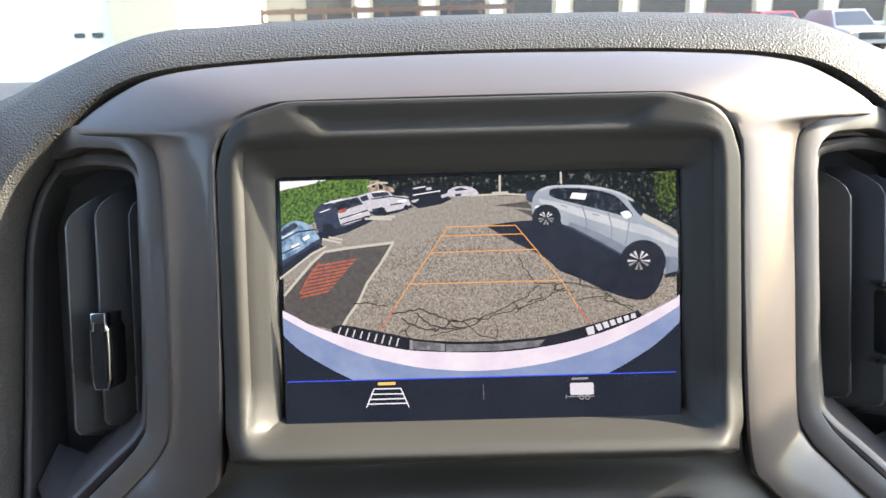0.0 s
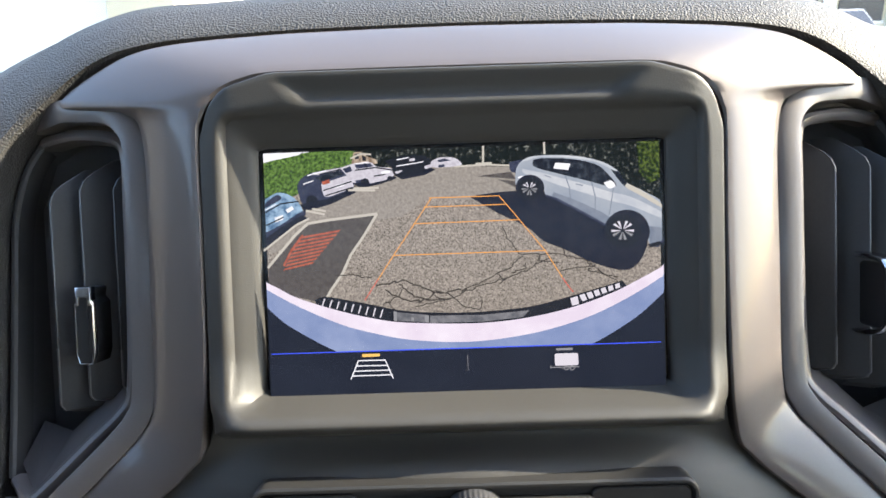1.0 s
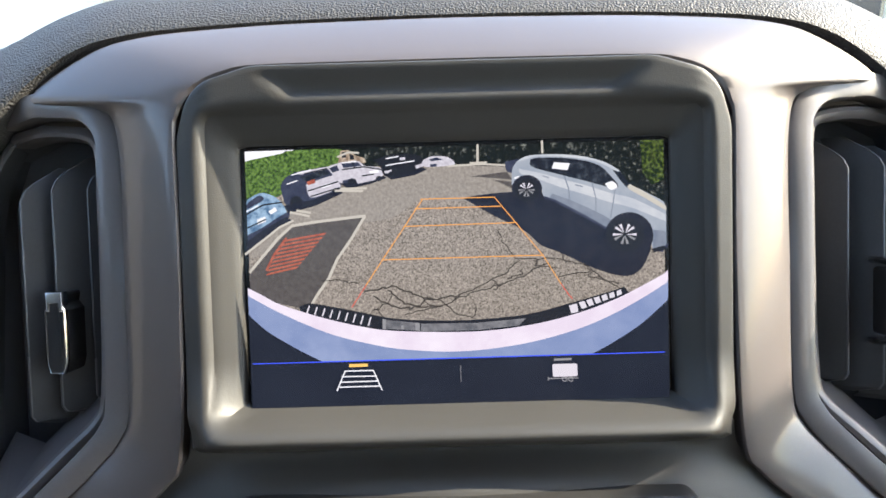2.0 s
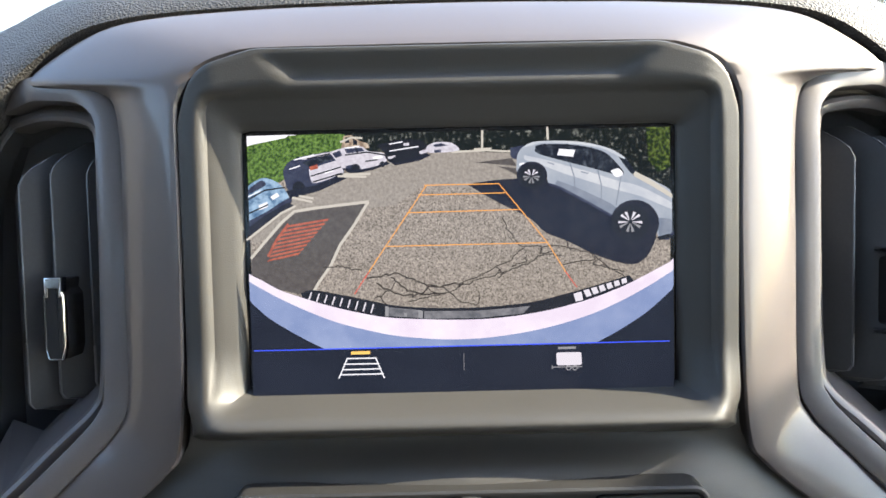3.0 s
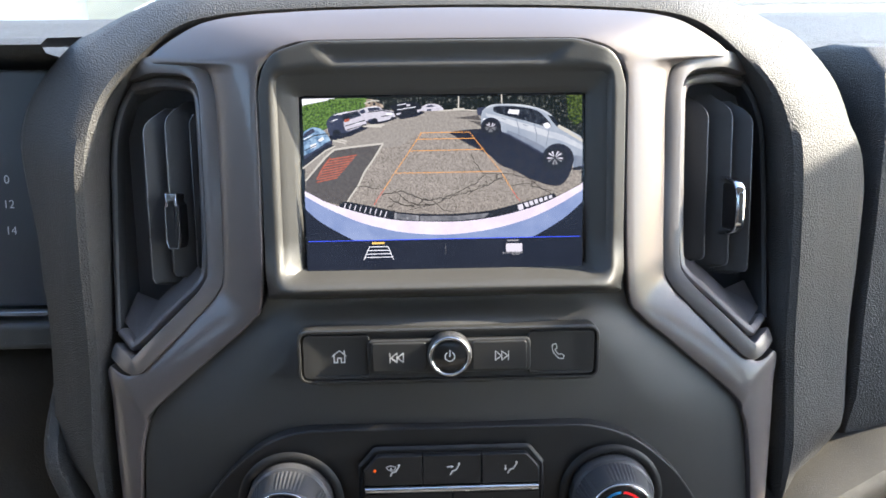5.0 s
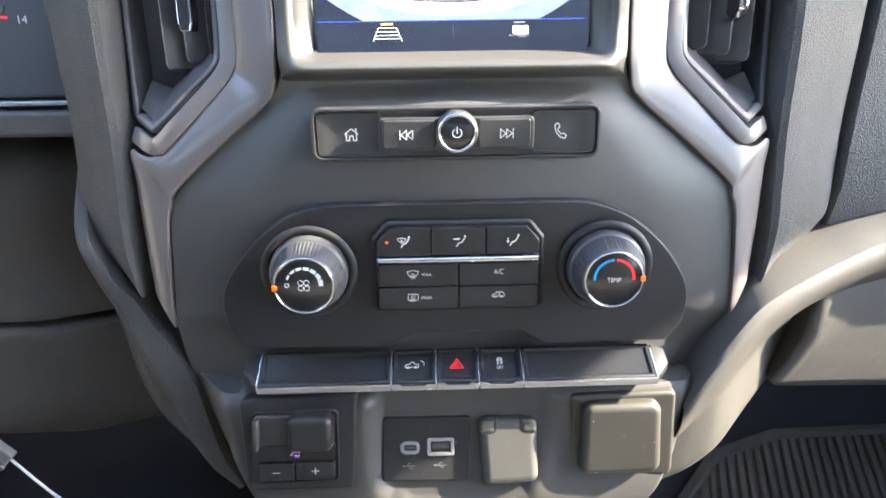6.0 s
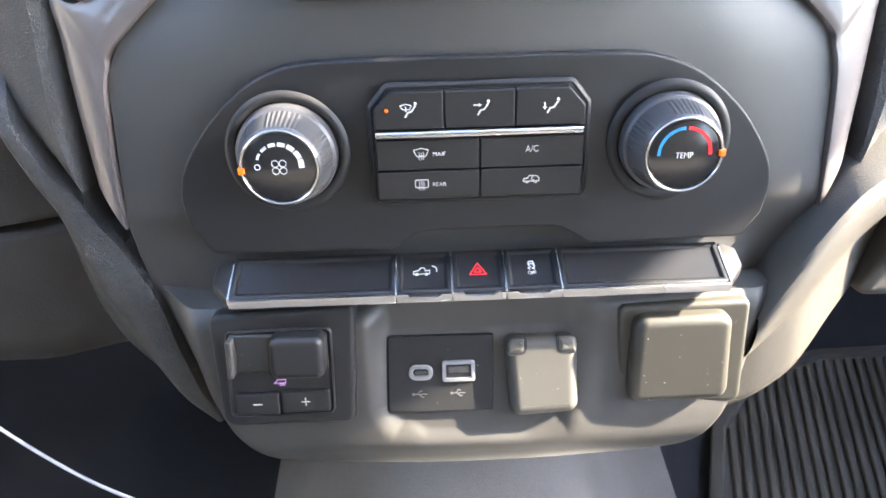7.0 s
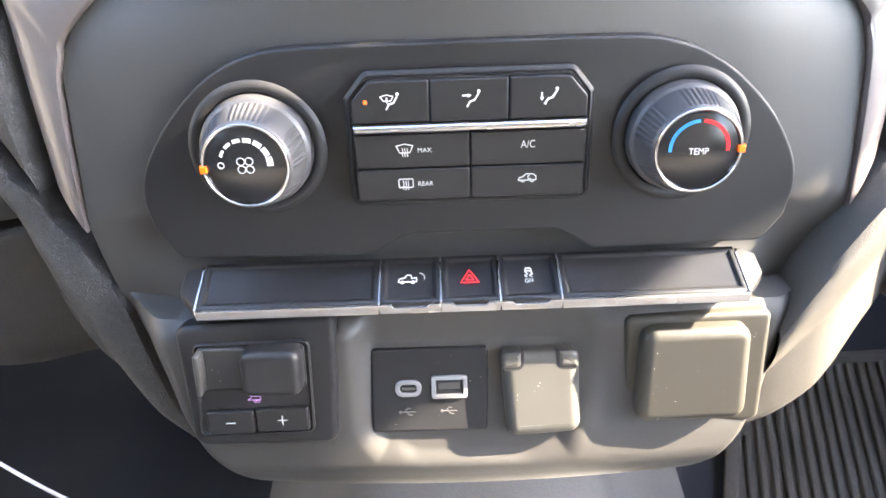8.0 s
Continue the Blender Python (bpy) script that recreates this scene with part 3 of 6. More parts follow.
glove = thing("glove_box", (0.45, 0.0, -0.25), "dark grained glove box door below the dashboard", "glove box")
ring = rounded([(0.213, -0.274, 0.006), (0.2225, -0.252, 0.03), (0.2295, -0.232, 0.03), (0.2315, -0.208, 0.03), (0.2345, -0.184, 0.008), (0.267, -0.170, 0.03), (0.32, -0.163, 0.03), (0.80, -0.155, 0.02), (0.80, -0.272, 0.02), (0.30, -0.276, 0.03)], 0.02, 6)
bm = key(ring, lambda x, z: 0.007 - 0.014 * smooth(1 - abs(z + 0.215) / 0.085), 0.06, soft=0.007, n=5)
for v in bm.verts:
    v.co = swept(v.co)
part("door", bm, PADLOW, glove)
bm = key(box2(0.48, 0.60, -0.188, -0.172, 0.006), -0.010, 0.02, soft=0.003)
for v in bm.verts:
    v.co = swept(v.co)
part("latch", bm, SATIN, glove, "satin latch bar")
# driver side: knee panel and instrument cluster
knee = thing("knee_panel", (-0.45, 0.06, -0.25), "dark plain knee panel below the steering column", "panel", low=True)
UPPER = ((0.10, -0.11), (0.055, -0.125), (0.050, -0.18), (0.046, -0.230), (0.049, -0.2355), (0.058, -0.238), (0.07, -0.2385))
BELOW = ((0.07, -0.2390), (0.056, -0.2395), (0.046, -0.243), (0.044, -0.252), (0.05, -0.30), (0.056, -0.322), (0.070, -0.340), (0.09, -0.350), (0.14, -0.352))
for name, prof in (("upper_panel", UPPER), ("lower_panel", BELOW)):
    rows = []
    for x in np.linspace(-0.80, -0.160, 40):
        rows.append([(x, y + 0.02 * smooth((x + 0.29) / 0.06), z) for y, z in spline(prof, 4)])
    part(name, loft(rows, closed=False), KNEE, knee, angle=60)
cluster = thing("instrument_cluster", (-0.35, 0.05, 0), "dark instrument cluster with white gauge numbers", "gauges")
part("face", key(box2(-0.55, -0.218, -0.075, 0.070, 0.008), 0.050, 0.075, soft=0.002), GAUGE, cluster)
part("lower_lip", key(box2(-0.55, -0.216, -0.098, -0.082, 0.003), 0.030, 0.075, soft=0.003), SATIN, cluster)
part("silver_line", key(box2(-0.55, -0.232, -0.0795, -0.0765, 0.001), 0.040, 0.06, soft=0.0006), SILVER, cluster)
rows = []
for x in np.linspace(-0.58, -0.226, 30):
    rows.append([(x, 0.09, 0.074), (x, 0.05, 0.076), (x, 0.030, 0.076), (x, 0.024, 0.080), (x, 0.032, 0.085), (x, 0.08, 0.094), (x, 0.13, 0.096)])
part("hood", loft(rows, closed=False), PAD, cluster)
for text, z in (("0", 0.004), ("12", -0.0112), ("14", -0.0275)):
    part("gauge_number", words(text, -0.2665, z, 0.0052, 0.0495), INK, cluster)
part("needle", stroke([(-0.290, -0.024), (-0.2755, -0.026)], 0.0016, 0.0492), REDINK, cluster)
part("gauge_arc", stroke(arc(-0.302, -0.004, 0.030, -60, 60), 0.0008, 0.0494), DIMINK, cluster)

# ---- centre stack ----
stack = thing("centre_stack", (0, 0, -0.2), "satin charcoal centre stack panel framing the display and controls", "panel")
MID = ((-0.338, -0.043), (-0.331, -0.0550), (-0.322, -0.0620), (-0.312, -0.0650), (-0.300, -0.0645), (-0.27, -0.0595), (-0.245, -0.057), (-0.236, -0.044), (-0.222, -0.030), (-0.209, -0.030), (-0.200, -0.038), (-0.13, -0.0415), (-0.088, -0.0412), (-0.082, -0.0405), (-0.077, -0.0370), (-0.0725, -0.0275), (-0.0690, -0.0240), (-0.0655, -0.0265), (-0.0632, -0.0360), (-0.060, -0.0400))
RIM = ((-0.335, -0.016), (-0.29, -0.017), (-0.25, -0.020), (-0.222, -0.026), (-0.20, -0.0290), (-0.12, -0.0240), (-0.08, -0.0228), (-0.06, -0.0280))
WIDE = ((-0.3300, 0.078), (-0.3290, 0.099), (-0.326, 0.116), (-0.318, 0.131), (-0.305, 0.1425), (-0.2875, 0.1505), (-0.255, 0.1575), (-0.2055, 0.1610), (-0.1434, 0.1570), (-0.135, 0.1555), (-0.1239, 0.1495), (-0.0958, 0.1180), (-0.0794, 0.0985), (-0.072, 0.0920), (-0.066, 0.0898), (-0.0615, 0.0894))
TRAY = [(-0.0545, -0.225), (-0.0545, -0.292), (-0.0445, -0.3105), (0.0455, -0.3125), (0.0620, -0.275), (0.0620, -0.225)]


def inside(poly, x, z):
    """How far inside a convex outline a point lies."""
    best = 1.0
    for i in range(len(poly)):
        a, b = Vector(poly[i]), Vector(poly[(i + 1) % len(poly)])
        e = (b - a).normalized()
        best = min(best, (Vector((x, z)) - a).dot(Vector((-e.y, e.x))))
    return best


def stack_y(x, z, s):
    y, e = line(z, MID), line(z, RIM)
    y += (e - y) * (0.80 * s ** 1.5 + 0.20 * smooth((s - 0.66) / 0.34)) if z > -0.24 else (e - y) * (0.15 * s * s + 0.85 * smooth((s - 0.82) / 0.18))
    y += 0.0035 * smooth((x - 0.040) / 0.02) * smooth((-0.236 - z) / 0.012) * smooth((z + 0.318) / 0.03)
    floor_y = -0.0485 - 0.255 * max(0.0, -0.254 - z) - 0.0018 * smooth((x - 0.034) / 0.02)
    return y + (floor_y - y) * smooth(inside(TRAY, x, z) / (0.0085 + 0.0085 * smooth((x - 0.02) / 0.02) + 0.005 * smooth((-0.025 - x) / 0.01)))


rows = []
zs = np.concatenate([np.linspace(-0.3300, -0.23, 100), np.linspace(-0.228, -0.10, 56), np.linspace(-0.098, -0.0617, 42)])
for z in zs:
    w = line(z, WIDE) if z > -0.327 else float(np.interp(z, *zip(*WIDE)))
    rows.append([(w * s, stack_y(w * s, z, abs(s)), z) for s in np.linspace(-1, 1, 281)])
part("panel", skirt(loft(rows, closed=False), 0.045), SATIN, stack, low=True)

# frame of the display, one moulding from the outer seam to the glass
OUT = [(-0.0988, -0.0635, 0.0), (0.0988, -0.0635, 0.0), (0.0990, 0.050, 0.012), (0.0934, 0.0680, 0.016), (0.0712, 0.0747, 0.020), (-0.0712, 0.0747, 0.020), (-0.0934, 0.0680, 0.016), (-0.0990, 0.050, 0.012)]
outer = rounded(OUT, 0.01, 7)
hole = rounded([(-0.0888, -0.0530, 0.006), (0.0888, -0.0530, 0.006), (0.0888, 0.0580, 0.004), (-0.0888, 0.0580, 0.004)], 0.003, 7)
glass = rounded([(-0.0785, -0.0475, 0.0015), (0.0785, -0.0475, 0.0015), (0.0785, 0.0475, 0.0015), (-0.0785, 0.0475, 0.0015)], 0.001, 7)


def around(ring, n=240):
    """The outline taken at equal angles from its middle."""
    out = []
    for i in range(n):
        a = 2 * math.pi * (i + 0.5) / n
        d = Vector((math.cos(a), math.sin(a)))
        best = 0.0
        for j in range(len(ring)):
            p, q = Vector(ring[j]), Vector(ring[(j + 1) % len(ring)])
            e = q - p
            den = d.x * e.y - d.y * e.x
            if abs(den) < 1e-12:
                continue
            t = (p.x * e.y - p.y * e.x) / den
            u = (p.x * d.y - p.y * d.x) / den
            if t > 0 and -1e-6 <= u <= 1 + 1e-6:
                best = max(best, t)
        out.append((d.x * best, d.y * best))
    return out


RO, RH, RG = around(outer), around(hole), around(glass)


def mixr(a, b, t):
    return [(p[0] * (1 - t) + q[0] * t, p[1] * (1 - t) + q[1] * t) for p, q in zip(a, b)]


def face_y(x, z):
    """The frame's front: fuller at the bottom, with a scooped brow along the top."""
    y = -0.0095 - 0.010 * smooth((-0.030 - z) / 0.028) * smooth((0.1040 - abs(x)) / 0.020)
    y += 0.26 * max(0.0, abs(x) - 0.0870)
    groove = max(0.0, min((z - 0.0610) / 0.0045, (0.0742 - z) / 0.0085, (0.0680 - abs(x) - (0.0700 - z) * 0.9) / 0.008))
    return y + 0.0025 * smooth(groove)


def lip(x, z, top, bottom):
    return face_y(x, z) + (top + (bottom - top) * smooth((-0.0490 - z) / 0.0090) * (0.3 + 0.7 * smooth((0.0985 - abs(x)) / 0.012)))


rings = [at(RO, 0.006), at(RO, lambda x, z: lip(x, z, 0.0008, 0.0150)), at(mixr(RO, RH, 0.025), lambda x, z: lip(x, z, 0.0003, 0.0136)), at(mixr(RO, RH, 0.05), lambda x, z: lip(x, z, 0.0002, 0.0122))]
for t in np.linspace(0.10, 0.52, 13):
    rings.append(at(mixr(RO, RH, t), lambda x, z, t=t: lip(x, z, 0.0, 0.0122 * max(0.0, 1 - (t - 0.05) / 0.72) ** 2.2)))
for t, fall in ((0.58, 0.00006), (0.65, 0.0002), (0.72, 0.0005), (0.79, 0.0010), (0.86, 0.0016), (0.93, 0.0025), (1.0, 0.0036)):
    rings.append(at(mixr(RO, RH, t), lambda x, z, t=t, fall=fall: lip(x, z, fall, fall + 0.0122 * max(0.0, 1 - (t - 0.05) / 0.72) ** 2.2)))
for t in (0.12, 0.35, 0.65, 0.93):
    rings.append(at(mixr(RH, RG, t), lambda x, z, t=t: (face_y(x, z) + 0.0036) * (1 - t) - 0.0004 * t))
rings.append(at(RG, 0.0002))
rings.append(at(RG, 0.006))
part("display_frame", loft(rings), SATIN, stack, "scooped satin frame round the display")

# painted trim that sweeps round the display, between the vents, and down both sides
PAIRS = [
    ((-0.1775, -0.2155, -0.0028), (-0.1905, -0.1930, 0.0060)), ((-0.1765, -0.180, -0.0028), (-0.1925, -0.155, 0.0070)),
    ((-0.1738, -0.149, -0.0028), (-0.1930, -0.122, 0.0070)), ((-0.1703, -0.1365, -0.0028), (-0.1935, -0.1030, 0.0070)),
    ((-0.1655, -0.1258, -0.0028), (-0.1765, -0.1055, 0.0005)), ((-0.1300, -0.0948, -0.0035), (-0.1430, -0.0748, 0.0025)),
    ((-0.1100, -0.0778, -0.0045), (-0.1290, -0.0615, 0.0035)), ((-0.1015, -0.0620, -0.0066), (-0.1250, -0.0480, 0.0040)),
    ((-0.0992, 0.0, -0.0064), (-0.1245, 0.0, 0.0048)), ((-0.0992, 0.0490, -0.0064), (-0.1250, 0.0515, 0.0058)),
    ((-0.0976, 0.0590, -0.0064), (-0.1340, 0.0642, 0.0088)), ((-0.0935, 0.0658, -0.0064), (-0.1630, 0.0692, 0.0165)),
    ((-0.0878, 0.0702, -0.0066), (-0.1425, 0.0850, 0.0170)), ((-0.0802, 0.0731, -0.0066), (-0.1200, 0.0918, 0.0160)),
    ((-0.0702, 0.0748, -0.0066), (-0.0790, 0.0948, 0.0155)), ((-0.035, 0.0751, -0.0066), (-0.039, 0.0958, 0.0155)), ((0, 0.0752, -0.0066), (0, 0.0962, 0.0155)),
]
pairs = [(*a, *b) for a, b in PAIRS]
pairs += [(-a[0], a[1], a[2], -a[3], a[4], a[5]) for a in pairs[-2::-1]]
rings = []
for p in spline(pairs, 7):
    a, b = Vector((p[0], p[2], p[1])), Vector((p[3], p[5], p[4]))
    ring = [tuple(a + Vector((0, 0.008, 0))), tuple(a + Vector((0, 0.0008, 0)))]
    for t in (0.03, 0.08, 0.2, 0.35, 0.5, 0.65, 0.78, 0.88, 0.95, 0.985, 1.0):
        c = a.lerp(b, t)
        bow = 0.0008 * (1 - (2 * t - 1) ** 8) + 0.0050 * t * (1 - t)
        ring.append((c.x, c.y - bow, c.z))
    ring.append(tuple(b + Vector((0, 0.010, 0))))
    rings.append(ring)
part("painted_trim", loft(rings, closed=False), TRIM, stack, "warm grey metallic trim sweeping round the display")

# ---- air vents ----


def vent(side, vanes, slider_x, slider_z):
    v = thing("air_vent", (side * 0.155, 0.0, -0.01), "tall black air vent with upright vanes and a chrome slider", "air vent", "air vents")
    path = [(-0.1790, 0.0300, 0.0640), (-0.1640, 0.0215, 0.0668), (-0.1540, 0.0180, 0.0664), (-0.1425, 0.0150, 0.0650), (-0.1345, 0.0125, 0.0602), (-0.1300, 0.0110, 0.0510), (-0.1290, 0.0090, 0.030), (-0.1288, 0.0080, -0.010), (-0.1292, 0.0070, -0.047), (-0.1325, 0.0060, -0.0580), (-0.1405, 0.0045, -0.0675), (-0.1590, 0.0015, -0.0855), (-0.1725, 0.0, -0.0985), (-0.1770, 0.001, -0.1000), (-0.1850, 0.0075, -0.0965), (-0.1895, 0.0125, -0.0947)]
    pts = [(side * x, y, z) for x, y, z in [tuple(q) for q in spline(path, 5)]]
    sect = [(-0.0050, -0.006), (-0.0050, 0.0028), (-0.0047, 0.0034), (-0.0038, 0.0037), (0, 0.0039), (0.0034, 0.0037), (0.0042, 0.0034), (0.0045, 0.0026), (0.0045, -0.006)]
    part("outer_ring", sweep(pts, sect), RINGS, v, "satin grey outer ring")
    path = [(-0.1790, 0.0320, 0.0555), (-0.1640, 0.0255, 0.0575), (-0.1520, 0.0230, 0.0570), (-0.1420, 0.0205, 0.0545), (-0.1372, 0.0170, 0.0478), (-0.1362, 0.0150, 0.030), (-0.1362, 0.0140, -0.010), (-0.1367, 0.0120, -0.045), (-0.1400, 0.0110, -0.0555), (-0.1525, 0.0090, -0.0675), (-0.1745, 0.0045, -0.0885), (-0.1790, 0.0055, -0.0890), (-0.1850, 0.0115, -0.0862), (-0.1888, 0.0150, -0.0845)]
    pts = [(side * x, y, z) for x, y, z in [tuple(q) for q in spline(path, 5)]]
    sect = [(-0.0030, -0.008), (-0.0030, 0.0), (-0.0016, 0.0014), (0, 0.0018), (0.0016, 0.0012), (0.0028, -0.001), (0.0028, -0.008)]
    part("inner_ring", sweep(pts, sect), RINGS, v, "satin grey inner ring")
    # funnel behind the rings
    mouth = [(-0.1660, 0.0600), (-0.1430, 0.0580), (-0.1365, 0.0490), (-0.1365, -0.050), (-0.1770, -0.0930), (-0.1925, -0.0830), (-0.1930, 0.028), (-0.1850, 0.050)]
    front = [(side * x, 0.019 - 0.010 * smooth((-0.03 - z) / 0.06) + 0.006 * smooth((z - 0.03) / 0.03) + 0.014 * smooth((-x - 0.178) / 0.012), z) for x, z in mouth]
    back = [(side * (x * 0.97 - 0.004), 0.050, z * 0.97) for x, z in mouth]
    part("funnel", loft([front, back], False, True), DARK, v)
    # rim on the outer side
    path = [(-0.1780, 0.0310, 0.0570), (-0.1855, 0.0290, 0.0440), (-0.1905, 0.0275, 0.0240), (-0.1922, 0.0265, -0.0050), (-0.1926, 0.0230, -0.0450), (-0.1905, 0.0150, -0.0840)]
    pts = [(side * x, y, z) for x, y, z in [tuple(q) for q in spline(path, 5)]]
    part("outer_rim", sweep(pts, [(-0.0016, -0.012), (-0.0016, -0.0006), (-0.0006, 0.0003), (0.0006, 0.0003), (0.0016, -0.0006), (0.0016, -0.012)]), VANE, v, "thin rounded rim")
    # sloping lower plate
    bm = bmesh.new()
    pl = [(-0.1405, 0.0130, -0.0535), (-0.1760, 0.0068, -0.0872), (-0.1895, 0.0215, -0.0797), (-0.1840, 0.030, -0.0640), (-0.1720, 0.030, -0.0690), (-0.1430, 0.030, -0.0420)]
    bm.faces.new([bm.verts.new((side * x, y, z)) for x, y, z in pl])
    bmesh.ops.solidify(bm, geom=bm.faces[:], thickness=0.002)
    part("lower_plate", bm, RINGS, v, "satin grey sloping plate")
    for i, x in enumerate(vanes):
        drop = 0.004 * max(0, i - 1)
        line_up = [(-0.0515 - 0.004 * i, 0.014), (-0.0490 - 0.004 * i, 0.002), (-0.0465 - 0.004 * i, 0.0), (0.0, 0.0), (0.0346 - drop, 0.0), (0.0385 - drop, 0.0022), (0.0415 - drop, 0.006), (0.0480 - drop, 0.018)]
        rings, nose = [], []
        for z, o in line_up:
            y0 = 0.0175 + o
            k = min(1.0, o / 0.018)
            bx, by = x - 0.0150, 0.0285 + 0.0075 * k
            rings.append([(side * (x - 0.0005 - 0.009 * k), y0 - 0.006 * k, z), (side * (x + 0.0005 - 0.009 * k), y0 - 0.006 * k, z), (side * (bx + 0.0005), by, z), (side * (bx - 0.0005), by - 0.0008, z)])
            nose.append([(side * (x - 0.009 * k + 0.00055 * math.cos(a)), y0 - 0.006 * k + 0.0001 - 0.00055 * math.sin(a), z) for a in np.linspace(0, math.pi, 6)])
        slat = part("vane", loft(rings, True, True), VANE, v)
        part("edge", loft(nose, True, True), NOSE, slat, "rounded front edge, paler to look sunlit")
    x, z = slider_x, slider_z
    if side < 0:
        # flat slider with a bright cap
        ring = rounded([(x - 0.0040, z - 0.011), (x - 0.0028, z - 0.0155), (x + 0.0028, z - 0.0155), (x + 0.0040, z - 0.011), (x + 0.0040, z + 0.009), (x + 0.0024, z + 0.0115), (x + 0.0030, z + 0.0155), (x - 0.0030, z + 0.0155), (x - 0.0024, z + 0.0115), (x - 0.0040, z + 0.009)], 0.0008, 3)
        knob = loft([at(ring, 0.022), at(ring, 0.0098), at(inset(ring, 0.0003), 0.0084), at(inset(ring, 0.0007), 0.0081), at(inset(ring, 0.0012), 0.0092)], True, True)
        s = part("slider", knob, BLACK, v, "black slider tab with a chrome outline")
        part("slider_outline", loft([at(ring, 0.0098), at(ring, 0.0082), at(inset(ring, 0.0004), 0.0077), at(inset(ring, 0.0008), 0.0078), at(inset(ring, 0.0009), 0.0090)]), CHROME, s, "thin chrome outline")
        part("slider_pad", key(inset(ring, 0.0006), 0.0080, 0.012, soft=0.0004), BLACK, s, "black slider insert")
        cap = [(x - 0.0030, z + 0.0160), (x + 0.0030, z + 0.0160), (x + 0.0030, z + 0.0085), (x + 0.0017, z + 0.0085), (x + 0.0017, z + 0.0118), (x - 0.0017, z + 0.0118), (x - 0.0017, z + 0.0085), (x - 0.0030, z + 0.0085)]
        part("slider_cap", key(cap[::-1], 0.0074, 0.012, soft=0.0003), CHROME, s, "bright chrome cap")
    else:
        # chrome loop standing out from the middle vane
        path = [(x - 0.0012, 0.0200, z + 0.0160), (x - 0.0006, 0.0125, z + 0.0158), (x, 0.0055, z + 0.0142), (x + 0.0002, 0.0018, z + 0.0100), (x + 0.0002, 0.0012, z + 0.0040), (x + 0.0002, 0.0012, z - 0.0040), (x + 0.0002, 0.0020, z - 0.0100), (x, 0.0060, z - 0.0138), (x - 0.0006, 0.0125, z - 0.0155), (x - 0.0012, 0.0200, z - 0.0160)]
        sect = [(0.0027 * math.copysign(abs(math.cos(a)) ** 0.6, math.cos(a)), 0.0013 * math.copysign(abs(math.sin(a)) ** 0.6, math.sin(a))) for a in np.linspace(0, 2 * math.pi, 17)[:-1]]
        s = part("slider", sweep([tuple(q) for q in spline(path, 5)], [(q, p) for p, q in sect], up=Vector((1, 0, 0))), CHROME, v, "chrome loop slider")
        part("slider_pad", key(box2(x - 0.0019, x + 0.0019, z - 0.0135, z + 0.0135, 0.002), 0.0030, 0.020, soft=0.0005), BLACK, s, "black slider core")
        part("slider_inlay", key(box2(x - 0.0010, x + 0.0012, z - 0.0085, z + 0.0085, 0.0009), -0.0002, 0.003, soft=0.0002), BLACK, s, "narrow black inlay")
    return v


vent(-1, (0.1430, 0.1570, 0.1695), -0.1530, -0.0205)
vent(1, (0.1535, 0.1677, 0.1798), 0.1664, -0.0175)

# ---- row of audio keys ----
audio = thing("audio_control_row", (0, -0.04, -0.094), "black row of audio keys round a chrome-ringed power knob", "controls", low=True)
part("bezel", loft([at(box2(-0.0735, 0.0745, -0.1075, -0.0800, 0.0055), -0.034), at(box2(-0.0735, 0.0745, -0.1075, -0.0800, 0.0055), -0.0430), at(inset(box2(-0.0735, 0.0745, -0.1075, -0.0800, 0.0055), 0.0007), -0.0437), at(inset(box2(-0.0735, 0.0745, -0.1075, -0.0800, 0.0055), 0.0016), -0.0437), at(inset(box2(-0.0735, 0.0745, -0.1075, -0.0800, 0.0055), 0.0022), -0.0418), at(inset(box2(-0.0735, 0.0745, -0.1075, -0.0800, 0.0055), 0.003), -0.0416)], True, True), AUDIOBLACK, audio)


def hollow(x0, x1, z0, z1, tall, name, lean):
    """A key hollowed like a shell, its outer end rising."""
    ring = box2(x0, x1, z0, z1, 0.0028)
    n = 18
    bm = loft([at(ring, -0.040), at(ring, tall + 0.0004), at(inset(ring, 0.0004), tall), at(inset(ring, 0.0014), tall + 0.0001), at(inset(ring, 0.0016), tall + 0.002)])
    grid = []
    for i in range(n + 1):
        u = i / n
        x = x0 + 0.0012 + (x1 - x0 - 0.0024) * u
        e = u if lean > 0 else 1 - u
        grid.append([(x, tall + 0.0001 + 0.0010 * smooth((1 - e) / 0.32), z0 + 0.0012 + (z1 - z0 - 0.0024) * j / 8) for j in range(9)])
    loft(grid, closed=False, bm=bm)
    return part(name, bm, AUDIOBLACK, audio)


hollow(-0.0708, -0.0380, -0.1048, -0.0828, -0.0432, "home_key", -1)
hollow(0.0390, 0.0718, -0.1048, -0.0828, -0.0432, "phone_key", 1)
mid = part("middle_block", key(box2(-0.0392, 0.0402, -0.1022, -0.0852, 0.0026), -0.0452, -0.040, soft=0.0012), AUDIOBLACK, audio)
part("rewind_key", key(box2(-0.0372, -0.0104, -0.1010, -0.0864, 0.0018), -0.0462, -0.042, soft=0.0007), AUDIOBLACK, audio)
part("forward_key", key(box2(0.0114, 0.0382, -0.1010, -0.0864, 0.0018), -0.0462, -0.042, soft=0.0007), AUDIOBLACK, audio)
power = part("power_knob", lathe(0.0005, -0.0925, [(0.0075, -0.0497), (0.0082, -0.0493), (0.0086, -0.0475), (0.0096, -0.044), (0.0096, -0.040)]), GLOSSY, audio)
